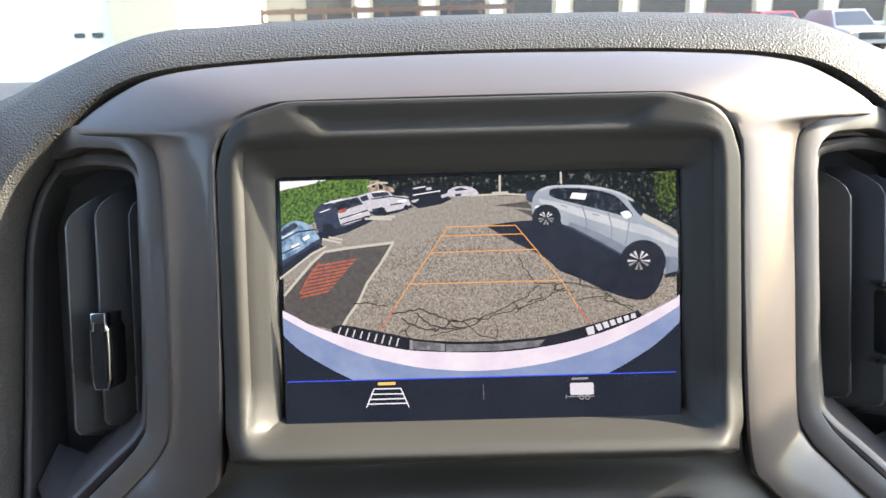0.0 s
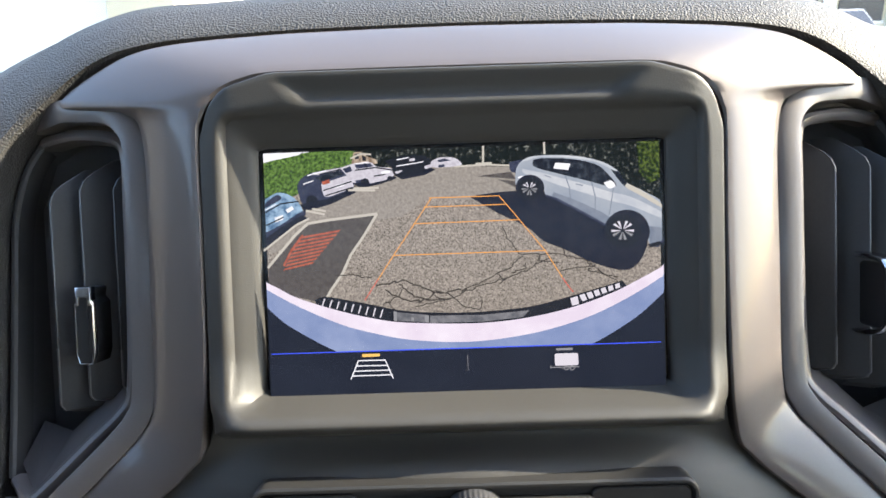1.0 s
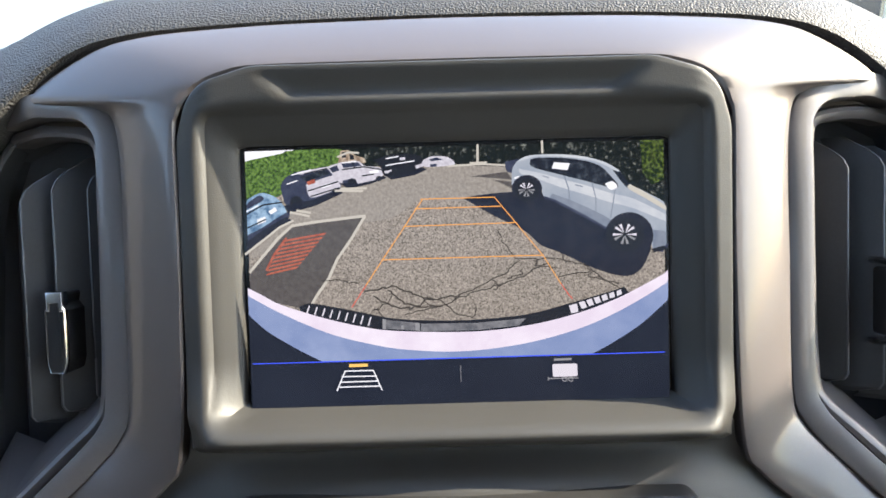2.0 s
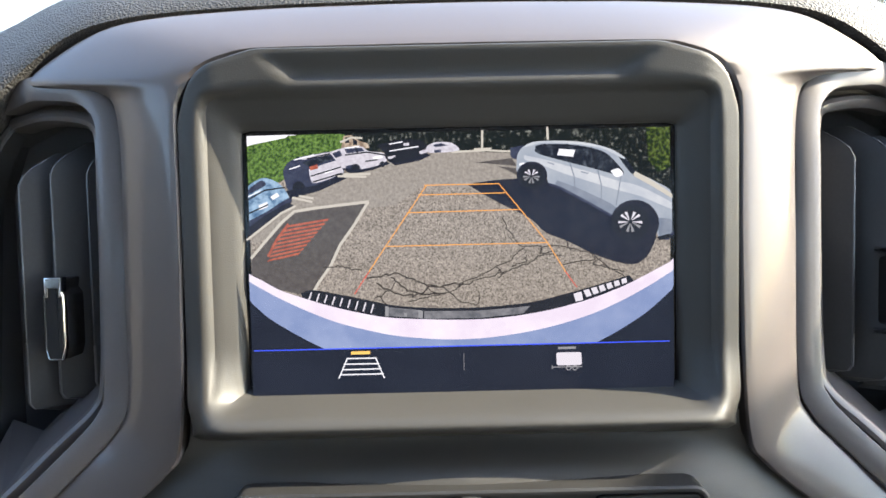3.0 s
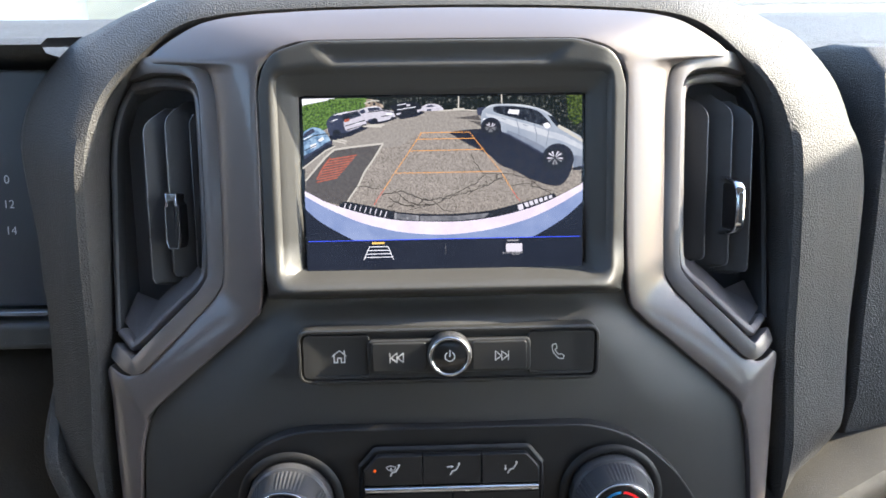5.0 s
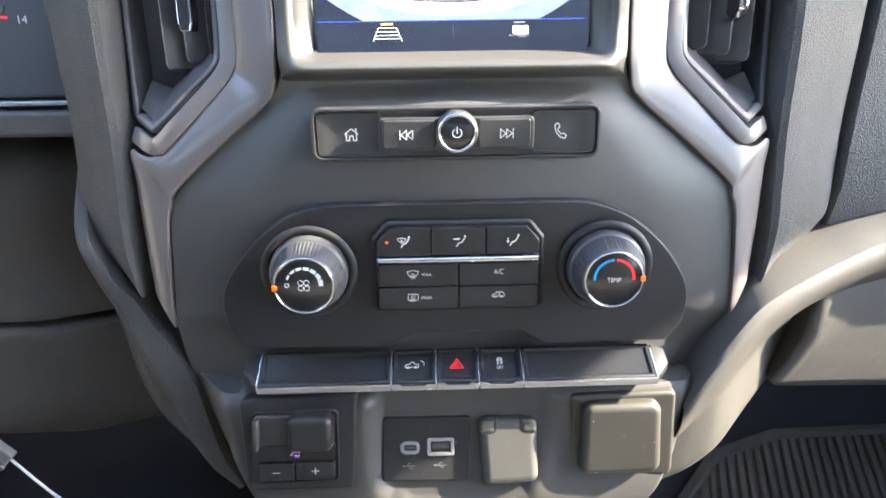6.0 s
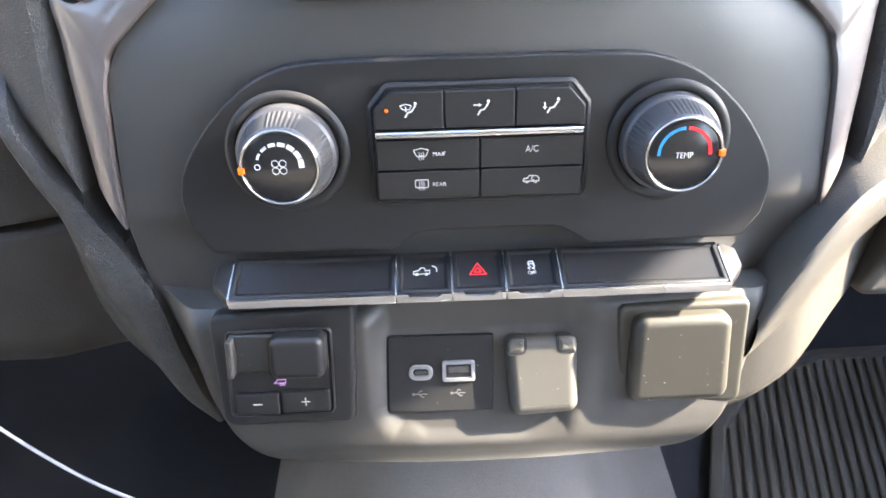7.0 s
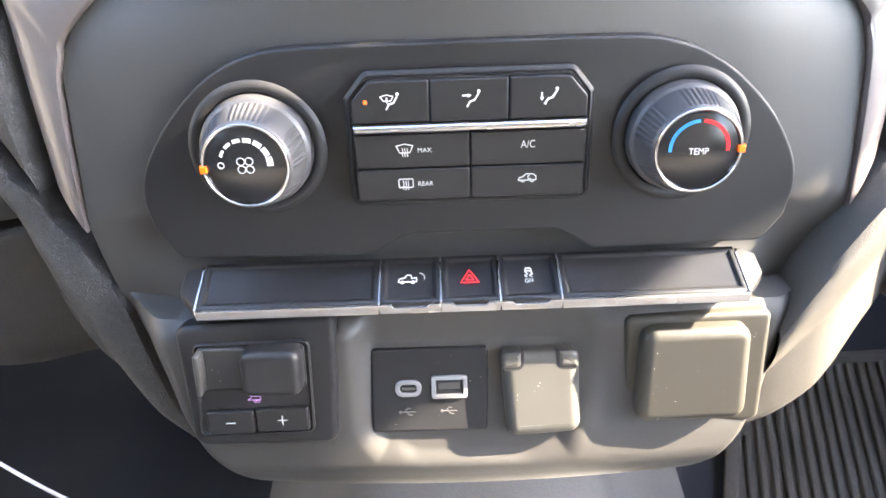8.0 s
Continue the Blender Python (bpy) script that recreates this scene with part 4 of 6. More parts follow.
part("chrome_ring", hoop(0.0005, -0.0925, 0.0083, 0.0100, -0.0507, -0.046), CHROME, power, "chrome ring")
rings = []
for r, y, k in ((0.0099, -0.0490, 0), (0.0104, -0.0486, 1), (0.0108, -0.0462, 1), (0.0109, -0.0420, 0)):
    rings.append([(0.0005 + (r + 0.00010 * k * (-1) ** (i // 2)) * math.cos(2 * math.pi * i / 160), y, -0.0925 + (r + 0.00010 * k * (-1) ** (i // 2)) * math.sin(2 * math.pi * i / 160)) for i in range(160)])
part("knurled_grip", loft(rings), GRIP, power, "dark knurled grip", angle=20)
F = -0.0464
bm = stroke(arc(0.0005, -0.0925, 0.0023, 125, 415), 0.0005, -0.0498)
stroke([(0.0005, -0.0925), (0.0005, -0.0895)], 0.0005, -0.0498, bm)
part("power_mark", bm, INK, power, "white power symbol")
for s, cx, name in ((-1, -0.0222, "rewind_mark"), (1, 0.0230, "forward_mark")):
    bm = bmesh.new()
    for o in (-0.0003, 0.0028):
        a = cx + s * o
        stroke([(a, -0.0914), (a, -0.0960), (a + s * 0.0029, -0.0937)], 0.00042, F, bm, True)
    stroke([(cx + s * 0.0061, -0.0914), (cx + s * 0.0061, -0.0960)], 0.00042, F, bm)
    part(name, bm, INK, audio, "white skip symbol")
bm = stroke([(-0.0566, -0.0936), (-0.0532, -0.0908), (-0.0498, -0.0936)], 0.00045, -0.0421)
stroke([(-0.0558, -0.0930), (-0.0558, -0.0968), (-0.0541, -0.0968), (-0.0541, -0.0945), (-0.0523, -0.0945), (-0.0523, -0.0968), (-0.0506, -0.0968), (-0.0506, -0.0930)], 0.00045, -0.0421, bm)
stroke([(-0.0508, -0.0925), (-0.0508, -0.0909)], 0.0006, -0.0421, bm)
part("home_mark", bm, INK, audio, "white house symbol")
bm = stroke([(0.05156, -0.08994), (0.0529, -0.0897), (0.05351, -0.09177), (0.05241, -0.09275), (0.05424, -0.09519), (0.05571, -0.09482), (0.05717, -0.09604), (0.05644, -0.09738), (0.05424, -0.09702), (0.0518, -0.09421), (0.05095, -0.09116)], 0.00042, -0.0421, closed=True)
part("phone_mark", bm, INK, audio, "white handset symbol")

# ---- climate control ----
climate = thing("climate_control_panel", (0, -0.04, -0.17), "black climate panel with two dials and six keys", "controls", low=True)
lower = [(0.0500, -0.2140), (0.0420, -0.2085), (0.0350, -0.2045), (-0.0230, -0.2045), (-0.0300, -0.2075), (-0.0380, -0.2130)]
upper = [(-0.1285, -0.200), (-0.1300, -0.188), (-0.1260, -0.174), (-0.1130, -0.156), (-0.0960, -0.1405), (-0.0780, -0.1322), (-0.055, -0.1300), (0, -0.1295), (0.055, -0.1300), (0.075, -0.1322), (0.094, -0.1400), (0.114, -0.1570), (0.127, -0.1760), (0.1312, -0.190), (0.1295, -0.204)]
cl = [tuple(q) for q in spline(upper, 4)] + rounded([(0.1295, -0.2045, 0.0), (0.1210, -0.2155, 0.006)] + [(x, z, 0.004) for x, z in lower] + [(-0.1195, -0.2150, 0.006), (-0.1285, -0.2005, 0.0)], 0.004, 5)
part("panel", key(cl, lambda x, z: -0.0472 + 0.42 * x * x, -0.028, soft=0.0011, n=4), BLACK, climate)
# dish round the key group
kr = rounded([(-0.0435, -0.1890, 0.003), (0.0450, -0.1890, 0.003), (0.0450, -0.1490, 0.001), (0.0385, -0.1408, 0.002), (-0.0365, -0.1408, 0.002), (-0.0435, -0.1490, 0.001)], 0.002, 4)
part("key_frame", loft([at(inset(kr, -0.0019), -0.0468), at(inset(kr, -0.0015), -0.0476), at(inset(kr, -0.0009), -0.0482), at(inset(kr, -0.0002), -0.0484), at(inset(kr, 0.0005), -0.0480), at(inset(kr, 0.0007), -0.040)], False, False), BLACK, climate)
part("key_bed", key(inset(kr, 0.0004), -0.0480, -0.04, soft=0.0003), HOLE, climate)
Y1 = -0.0515
part("key", key(rounded([(-0.0424, -0.1572), (-0.0139, -0.1572), (-0.0139, -0.1420), (-0.0356, -0.1420, 0.002), (-0.0424, -0.1496, 0.002)], 0.0004, 3), Y1, -0.045, soft=0.0006), KEY, climate)
part("key", key(box2(-0.0135, 0.0150, -0.1572, -0.1420, 0.0004, 3), Y1, -0.045, soft=0.0006), KEY, climate)
part("key", key(rounded([(0.0154, -0.1572), (0.0438, -0.1572), (0.0438, -0.1496, 0.002), (0.0372, -0.1420, 0.002), (0.0154, -0.1420)], 0.0004, 3), Y1, -0.045, soft=0.0006), KEY, climate)
for x0, x1 in ((-0.0424, 0.0004), (0.0010, 0.0438)):
    for z0, z1 in ((-0.1748, -0.1618), (-0.1878, -0.1754)):
        part("key", key(box2(x0, x1, z0, z1, 0.0012 if z0 < -0.18 else 0.0004, 3), Y1 + 0.0004, -0.045, soft=0.0006), KEY, climate)
part("silver_strip", key(box2(-0.0424, 0.0438, -0.1609, -0.1580, 0.0004, 3), Y1 - 0.0014, -0.045, soft=0.0012), SILVER, climate, "bright silver strip")
part("indicator", key(disc(-0.0370, -0.1493, 0.0008), Y1 - 0.0003, Y1 + 0.001, soft=0.0002), AMBER, climate, "small glowing amber lamp")


def seat_mark(cx, cz, y, bm, flow):
    """The seated figure of an air-flow key, a head over a bent bar, with its arrow or screen."""
    blob(bm, disc(cx + 0.0030, cz + 0.0026, 0.0006, 10), y)
    stroke([(cx + 0.0028, cz + 0.0016), (cx + 0.0014, cz - 0.0006), (cx - 0.0002, cz - 0.0010), (cx - 0.0012, cz - 0.0028)], 0.00062, y, bm)
    if flow == "screen":
        stroke([(cx - 0.0032, cz + 0.0018), (cx - 0.0009, cz + 0.0024), (cx + 0.0014, cz + 0.0018), (cx + 0.0006, cz + 0.0002), (cx - 0.0022, cz + 0.0002)], 0.00032, y, bm, True)
        stroke([(cx - 0.0009, cz - 0.0004), (cx - 0.0009, cz + 0.0012)], 0.0006, y, bm)
    elif flow == "face":
        stroke([(cx - 0.0028, cz + 0.0012), (cx - 0.0008, cz + 0.0012)], 0.0006, y, bm)
        blob(bm, [(cx - 0.0010, cz + 0.0004), (cx + 0.0004, cz + 0.0012), (cx - 0.0010, cz + 0.0020)], y)
    else:
        stroke([(cx - 0.0024, cz + 0.0012), (cx - 0.0024, cz - 0.0002)], 0.0005, y, bm)
        blob(bm, [(cx - 0.0032, cz - 0.0004), (cx - 0.0024, cz - 0.0016), (cx - 0.0016, cz - 0.0004)], y)
    return bm


for cx, flow in ((-0.0282, "screen"), (0.0012, "face"), (0.0294, "feet")):
    part("air_flow_mark", seat_mark(cx, -0.1492, Y1 - 0.00015, bmesh.new(), flow), INK, climate, "white seated-figure symbol")
Y2 = Y1 + 0.00025
bm = stroke([(-0.0268, -0.1662), (-0.0237, -0.1654), (-0.0206, -0.1662), (-0.0218, -0.1688), (-0.0256, -0.1688)], 0.00032, Y2, closed=True)
for i in range(3):
    x = -0.0246 + 0.0009 * i
    stroke([(x, -0.1672), (x + 0.0002, -0.1684), (x - 0.0001, -0.1694), (x + 0.0001, -0.1703)], 0.00028, Y2, bm)
part("demist_mark", bm, INK, climate, "white windscreen symbol")
part("max_lettering", words("MAX", -0.0163, -0.1681, 0.0018, Y2), INK, climate)
bm = stroke(box2(-0.0266, -0.0212, -0.1826, -0.1792, 0.0005, 2), 0.00032, Y2, closed=True)
for i in range(3):
    x = -0.0249 + 0.0009 * i
    stroke([(x, -0.1800), (x + 0.0002, -0.1812), (x - 0.0001, -0.1824), (x + 0.0001, -0.1836)], 0.00028, Y2, bm)
part("rear_demist_mark", bm, INK, climate, "white rear-window symbol")
part("rear_lettering", words("REAR", -0.0165, -0.1814, 0.0018, Y2), INK, climate)
part("cooling_lettering", words("A/C", 0.0224, -0.1672, 0.0030, Y2, 0.8), INK, climate)
bm = stroke([(0.0190, -0.1814), (0.0192, -0.1803), (0.0206, -0.1800), (0.0217, -0.1789), (0.0243, -0.1789), (0.0256, -0.1798), (0.0256, -0.1813), (0.0190, -0.1814)], 0.00035, Y2)
stroke(arc(0.0206, -0.1815, 0.0006, 180, 360, 5), 0.0003, Y2, bm)
stroke(arc(0.0242, -0.1815, 0.0006, 180, 360, 5), 0.0003, Y2, bm)
stroke(arc(0.0232, -0.1801, 0.0007, 90, 300, 6), 0.0003, Y2, bm)
part("recirculation_mark", bm, INK, climate, "white car symbol")


def dial(cx, cz, name, label):
    d = thing(name, (cx, -0.047, cz), label, "dial", "climate dials", low=True)
    part("surround", loft([[(cx + r * math.cos(2 * math.pi * i / 64), y, cz + r * math.sin(2 * math.pi * i / 64)) for i in range(64)] for r, y in ((0.0262, -0.0464), (0.0252, -0.0473), (0.0242, -0.0477), (0.0230, -0.0477), (0.0219, -0.0472), (0.0213, -0.0462), (0.0212, -0.0440))]), BLACK, d)
    part("collar", lathe(cx, cz, [(0.0192, -0.0525), (0.0205, -0.0515), (0.0211, -0.0495), (0.0213, -0.043)], 64), GRIP, d, "grey collar")
    n = 240
    rings = []
    for r, y, k in ((0.0152, -0.0655, 0), (0.0163, -0.0645, 0.2), (0.0172, -0.0618, 1), (0.0188, -0.0550, 1), (0.0194, -0.0520, 0)):
        ring = []
        for i in range(n):
            # ribs in five groups, plain metal between them
            rib = 0.00022 * k * (1 if i % 4 < 2 else -1) if (i + 6) % 48 < 30 else 0.0
            ring.append((cx + (r + rib) * math.cos(2 * math.pi * i / n), y, cz + (r + rib) * math.sin(2 * math.pi * i / n)))
        rings.append(ring)
    part("grip", loft(rings, True, True), GRIP, d, "ribbed silver grip", angle=20)
    part("chrome_ring", hoop(cx, cz, 0.0145, 0.0156, -0.0667, -0.062, 64), CHROME, d, "bright chrome ring")
    part("face", lathe(cx, cz, [(0.0136, -0.0661), (0.0144, -0.0657), (0.0146, -0.062)], 64), GLOSSY, d, "black dial face")
    return d


YD = -0.0662
fan = dial(-0.0794, -0.1668, "fan_dial", "fan speed dial with a chrome ring and amber pointer")
temp = dial(0.0808, -0.1672, "temperature_dial", "temperature dial with blue and red arcs and chrome ring")
for d, cx, cz, a in ((fan, -0.0794, -0.1668, 183), (temp, 0.0808, -0.1672, 2)):
    ca, sa = math.cos(radians(a)), math.sin(radians(a))
    ring = [(cx + ca * r - sa * t, cz + sa * r + ca * t) for r, t in ((0.0139, -0.0011), (0.0162, -0.0014), (0.0162, 0.0014), (0.0139, 0.0011))]
    part("pointer", key(ring, -0.0672, -0.062, soft=0.0004), AMBER, d, "glowing amber pointer")
cx, cz = -0.0794, -0.1660
bm = bmesh.new()
for i in range(7):
    a0 = 158 - 24.5 * i
    w = 0.0008 + 0.00016 * i
    stroke([(cx + 0.0088 * math.cos(radians(a0 - t)), cz + 0.0088 * math.sin(radians(a0 - t))) for t in (0, 6, 12)], w * 1.25, YD, bm)
stroke(disc(cx - 0.0086, cz - 0.0002, 0.00105, 14), 0.0003, YD, bm, True)
part("speed_bars", bm, INK, fan, "white bars growing round the dial")
bm = bmesh.new()
for i in range(4):
    a = radians(45 + 90 * i)
    stroke([(cx + 0.0021 * math.cos(a) + 0.0014 * math.cos(b), cz - 0.0005 + 0.0021 * math.sin(a) + 0.0014 * math.sin(b)) for b in np.linspace(0, 2 * math.pi, 11)], 0.00024, YD, bm)
part("fan_mark", bm, INK, fan, "white fan symbol")
cx, cz = 0.0808, -0.1664
part("cool_arc", stroke(arc(cx, cz, 0.0102, 182, 96, 16), 0.0012, YD), BLUEINK, temp, "blue arc")
part("warm_arc", stroke(arc(cx, cz, 0.0102, 84, -2, 16), 0.0012, YD), REDINK, temp, "red arc")
part("temperature_lettering", words("TEMP", cx, cz - 0.0010, 0.0025, YD, 0.85), INK, temp)

# ---- row of switches with silver edges ----
bank = thing("switch_row", (0, -0.05, -0.226), "row of black switches with a silver lower edge", "switches", low=True)
SLOPE = [(-0.0385, -0.2188), (-0.0600, -0.2284), (-0.0600, -0.2335), (-0.0385, -0.2335)]


def switch(x0, x1, name):
    bm = loft([[(x, y, z) for y, z in SLOPE] for x in (x0, x1)], True, True)
    bm.faces.ensure_lookup_table()
    bmesh.ops.recalc_face_normals(bm, faces=bm.faces[:])
    face = max(bm.faces, key=lambda f: f.normal.z)
    w = min(0.003, (x1 - x0) * 0.11)
    bmesh.ops.inset_region(bm, faces=[face], thickness=w, depth=0.0)
    bmesh.ops.inset_region(bm, faces=[face], thickness=0.0014, depth=-0.0012)
    bmesh.ops.bevel(bm, geom=[e for e in bm.edges if e.calc_length() > 0.004], offset=0.0007, segments=3, affect="EDGES", profile=0.5)
    s = part(name, bm, KEY, bank)
    return s


def edge(parent, x0, x1, notch):
    pts = [(x0, -0.2328), (x1, -0.2328), (x1, -0.2289)]
    if notch:
        m, q = (x0 + x1) / 2, (x1 - x0) * 0.26
        pts += [(m + q + 0.0012, -0.2289), (m + q, -0.2302), (m - q, -0.2302), (m - q - 0.0012, -0.2289)]
    pts += [(x0, -0.2289)]
    part("silver_edge", key(pts, -0.0614, -0.058, soft=0.0004, n=2), SILVER, parent, "bright silver edge")


SWITCHES = ((-0.1110, -0.0374, "blank_switch"), (-0.0370, -0.0125, "tailgate_switch"), (-0.0121, 0.0115, "hazard_switch"), (0.0119, 0.0362, "traction_switch"), (0.0366, 0.1112, "blank_switch"))
for x0, x1, name in SWITCHES:
    edge(switch(x0, x1, name), x0, x1, x1 - x0 < 0.05)
for x in (-0.1112, -0.0372, -0.0123, 0.0117, 0.0364, 0.1114):
    bm = loft([[(x + d, y, z) for y, z in ((-0.0420, -0.2199), (-0.0604, -0.2281), (-0.0606, -0.2310), (-0.0420, -0.2310))] for d in (-0.0004, 0.0004)], True, True)
    part("silver_divider", bm, SILVER, bank, "thin bright divider")
for s, x in ((-1, -0.1114), (1, 0.1116)):
    prof = [(-0.0385, -0.2188), (-0.0600, -0.2284), (-0.0600, -0.2335), (-0.0385, -0.2335)]
    end = [(-0.0385, -0.2225), (-0.0480, -0.2265), (-0.0480, -0.2315), (-0.0385, -0.2315)]
    bm = loft([[(x, y, z) for y, z in prof], [(x + s * 0.0095, y, z) for y, z in end]], True, True)
    bmesh.ops.bevel(bm, geom=bm.edges[:], offset=0.0012, segments=3, affect="EDGES", profile=0.5)
    part("end_cap", bm, BLACK, bank)


def slope(x, z):
    """The depth of the hollowed switch faces at a height."""
    return -0.0385 - 0.0215 * (-0.2188 - z) / 0.0096 + 0.0009


def sl(u, v):
    """A point of a switch face: u across, v down the slope, from its middle."""
    return (u, -0.2238 - v * 0.408)


def laid(bm):
    """Lays marks that were drawn flat (across, up) onto the sloping switch faces."""
    for v in bm.verts:
        q = sl(v.co.x, -v.co.z)
        v.co = Vector((q[0], slope(*q) + v.co.y - 0.00015, q[1]))
    return bm


bm = stroke([(-0.0295 + a, b) for a, b in ((0, -0.0014), (0.0002, 0.0002), (0.0024, 0.0006), (0.0034, 0.0021), (0.0050, 0.0021), (0.0054, 0.0004), (0.0074, 0.0006), (0.0074, -0.0014))], 0.00036, 0.0, closed=True)
for x in (-0.0279, -0.0236):
    blob(bm, disc(x, -0.0016, 0.0008, 10), 0.0)
stroke(arc(-0.0212, 0.0006, 0.0024, -20, 80, 6), 0.00034, 0.0, bm)
part("tailgate_mark", laid(bm), INK, bank, "white pickup symbol")
bm = stroke([(-0.0003 + a, b) for a, b in ((-0.0037, -0.0027), (0.0037, -0.0027), (0, 0.0038))], 0.0003, 0.0, closed=True)
stroke([(-0.0003 + a, b) for a, b in ((-0.0016, -0.0014), (0.0016, -0.0014), (0, 0.0013))], 0.00028, 0.0, bm, True)
part("hazard_mark", laid(bm), REDINK, bank, "red warning triangle")
bm = stroke([(0.0240 + a, b) for a, b in ((-0.0013, 0.0022), (-0.0009, 0.0036), (0.0009, 0.0036), (0.0013, 0.0022))], 0.00045, 0.0, closed=True)
for s in (-1, 1):
    blob(bm, disc(0.0240 + s * 0.0011, 0.0019, 0.0004, 8), 0.0)
    stroke([(0.0240 + s * 0.001 + a, b) for a, b in ((0, 0.0013), (0.0007, 0.0006), (-0.0006, -0.0002), (0.0003, -0.0009))], 0.00034, 0.0, bm)
part("traction_mark", laid(bm), INK, bank, "white skidding-car symbol")
part("off_lettering", laid(words("OFF", 0.0240, -0.0030, 0.0020, 0.0, 0.8)), INK, bank)

# ---- trailer brake control ----
brake = thing("trailer_brake_control", (-0.093, -0.055, -0.267), "black trailer brake control with a slide lever and two keys", "controls", low=True, place=BRAKE_PLACE)
part("housing", key(rounded([(-0.1215, -0.2950, 0.006), (-0.0590, -0.2950, 0.005), (-0.0560, -0.2345, 0.004), (-0.1235, -0.2385, 0.005)], 0.004, 5), -0.0605, -0.040, soft=0.0030, n=5), BLACK, brake)
part("plate", loft([at(rounded([(-0.1180, -0.2890), (-0.0685, -0.2885), (-0.0675, -0.2450), (-0.1160, -0.2455)], 0.003), -0.058), at(rounded([(-0.1180, -0.2890), (-0.0685, -0.2885), (-0.0675, -0.2450), (-0.1160, -0.2455)], 0.003), -0.0612), at(inset(rounded([(-0.1180, -0.2890), (-0.0685, -0.2885), (-0.0675, -0.2450), (-0.1160, -0.2455)], 0.003), 0.0008), -0.0618), at(inset(rounded([(-0.1180, -0.2890), (-0.0685, -0.2885), (-0.0675, -0.2450), (-0.1160, -0.2455)], 0.003), 0.0018), -0.0608)], True, True), KEY, brake)
part("slide_bed", key(box2(-0.1145, -0.0700, -0.2660, -0.2470, 0.0018), -0.0636, -0.059, soft=0.0012), AUDIOBLACK, brake)
part("slide_rail", key(rounded([(-0.1142, -0.2658, 0.0008), (-0.1118, -0.2658, 0.0008), (-0.1108, -0.2560, 0.004), (-0.1112, -0.2478, 0.0008), (-0.1142, -0.2472, 0.002)], 0.001), -0.0690, -0.060, soft=0.0011, n=4), SATIN, brake, "curved end flange")
part("slide_lever", key(box2(-0.0945, -0.0702, -0.2655, -0.2458, 0.0040, 6), -0.0725, -0.060, soft=0.0030, n=5), KEY, brake)
part("minus_key", key(box2(-0.1140, -0.0937, -0.2872, -0.2765, 0.0012), -0.0632, -0.059, soft=0.0008), KEY, brake)
part("plus_key", key(box2(-0.0929, -0.0705, -0.2866, -0.2758, 0.0012), -0.0632, -0.059, soft=0.0008), KEY, brake)
part("minus_mark", stroke([(-0.1058, -0.2818), (-0.1020, -0.2818)], 0.00042, -0.0633), INK, brake)
bm = stroke([(-0.0836, -0.2812), (-0.0798, -0.2812)], 0.00042, -0.0633)
stroke([(-0.0817, -0.2793), (-0.0817, -0.2831)], 0.00042, -0.0633, bm)
part("plus_mark", bm, INK, brake)
# violet mark with an added glow of its own
VIOLET = shade("violet_glow_print", (0.55, 0.30, 0.6), 0.5, emit=(0.7, 0.35, 0.9), power=0.014)
bm = stroke([(-0.0960, -0.2722), (-0.0945, -0.2712), (-0.0945, -0.2705), (-0.0905, -0.2705), (-0.0905, -0.2722)], 0.0002, -0.0611, closed=True)
for x in (-0.0928, -0.0915):
    stroke(disc(x, -0.2729, 0.00055, 10), 0.00016, -0.0611, bm, True)
part("trailer_mark", bm, VIOLET, brake, "violet trailer symbol")

# ---- USB ports, covered outlet, blank cover ----
usb = thing("usb_port_plate", (-0.019, -0.055, -0.273), "dark plate with a USB-C and a USB-A socket", "usb ports", low=True, place=PORT_PLACE)
part("plate", key(rounded([(-0.0442, -0.2915), (0.0058, -0.2920), (0.0068, -0.2540), (-0.0430, -0.2535)], 0.0018), -0.0590, -0.045, soft=0.0010), BLACK, usb)


def socket(x0, x1, z0, z1, r, name):
    ring = box2(x0, x1, z0, z1, r, 6)
    s = part(name, loft([at(ring, -0.058), at(ring, -0.0598), at(inset(ring, 0.0004), -0.0602), at(inset(ring, 0.0017), -0.0602), at(inset(ring, 0.0021), -0.0592)], False, True), RIMGREY, usb, "socket with a pale metal rim")
    part("opening", key(inset(ring, 0.0021), -0.0594, -0.056, soft=0.0002, n=1), HOLE, s)
    return s


small = socket(-0.0335, -0.0222, -0.2752, -0.2678, 0.0034, "small_socket")
part("tongue", key(box2(-0.0306, -0.0251, -0.2722, -0.2709, 0.0004, 3), -0.0600, -0.056, soft=0.0002, n=1), SATIN, small)
big = socket(-0.0180, -0.0025, -0.2765, -0.2662, 0.0016, "large_socket")
part("tongue", key(box2(-0.0150, -0.0055, -0.2722, -0.2690, 0.0003, 2), -0.0598, -0.056, soft=0.0002, n=1), SATIN, big)
bm = bmesh.new()
for cx in (-0.0285, -0.0105):
    stroke([(cx - 0.0030, -0.2824), (cx + 0.0032, -0.2824)], 0.0004, -0.0591, bm)
    stroke([(cx - 0.0014, -0.2824), (cx - 0.0002, -0.2808), (cx + 0.0010, -0.2808)], 0.0004, -0.0591, bm)
    stroke([(cx - 0.0006, -0.2824), (cx + 0.0006, -0.2838), (cx + 0.0018, -0.2838)], 0.0004, -0.0591, bm)
    blob(bm, disc(cx - 0.0032, -0.2824, 0.0007, 8), -0.0591)
part("usb_mark", bm, DIMINK, usb, "faint dark fork symbols")
outlet = thing("power_outlet", (0.028, -0.055, -0.27), "covered power outlet with a square hinged flap", "outlet", low=True, place=OUTLET_PLACE)
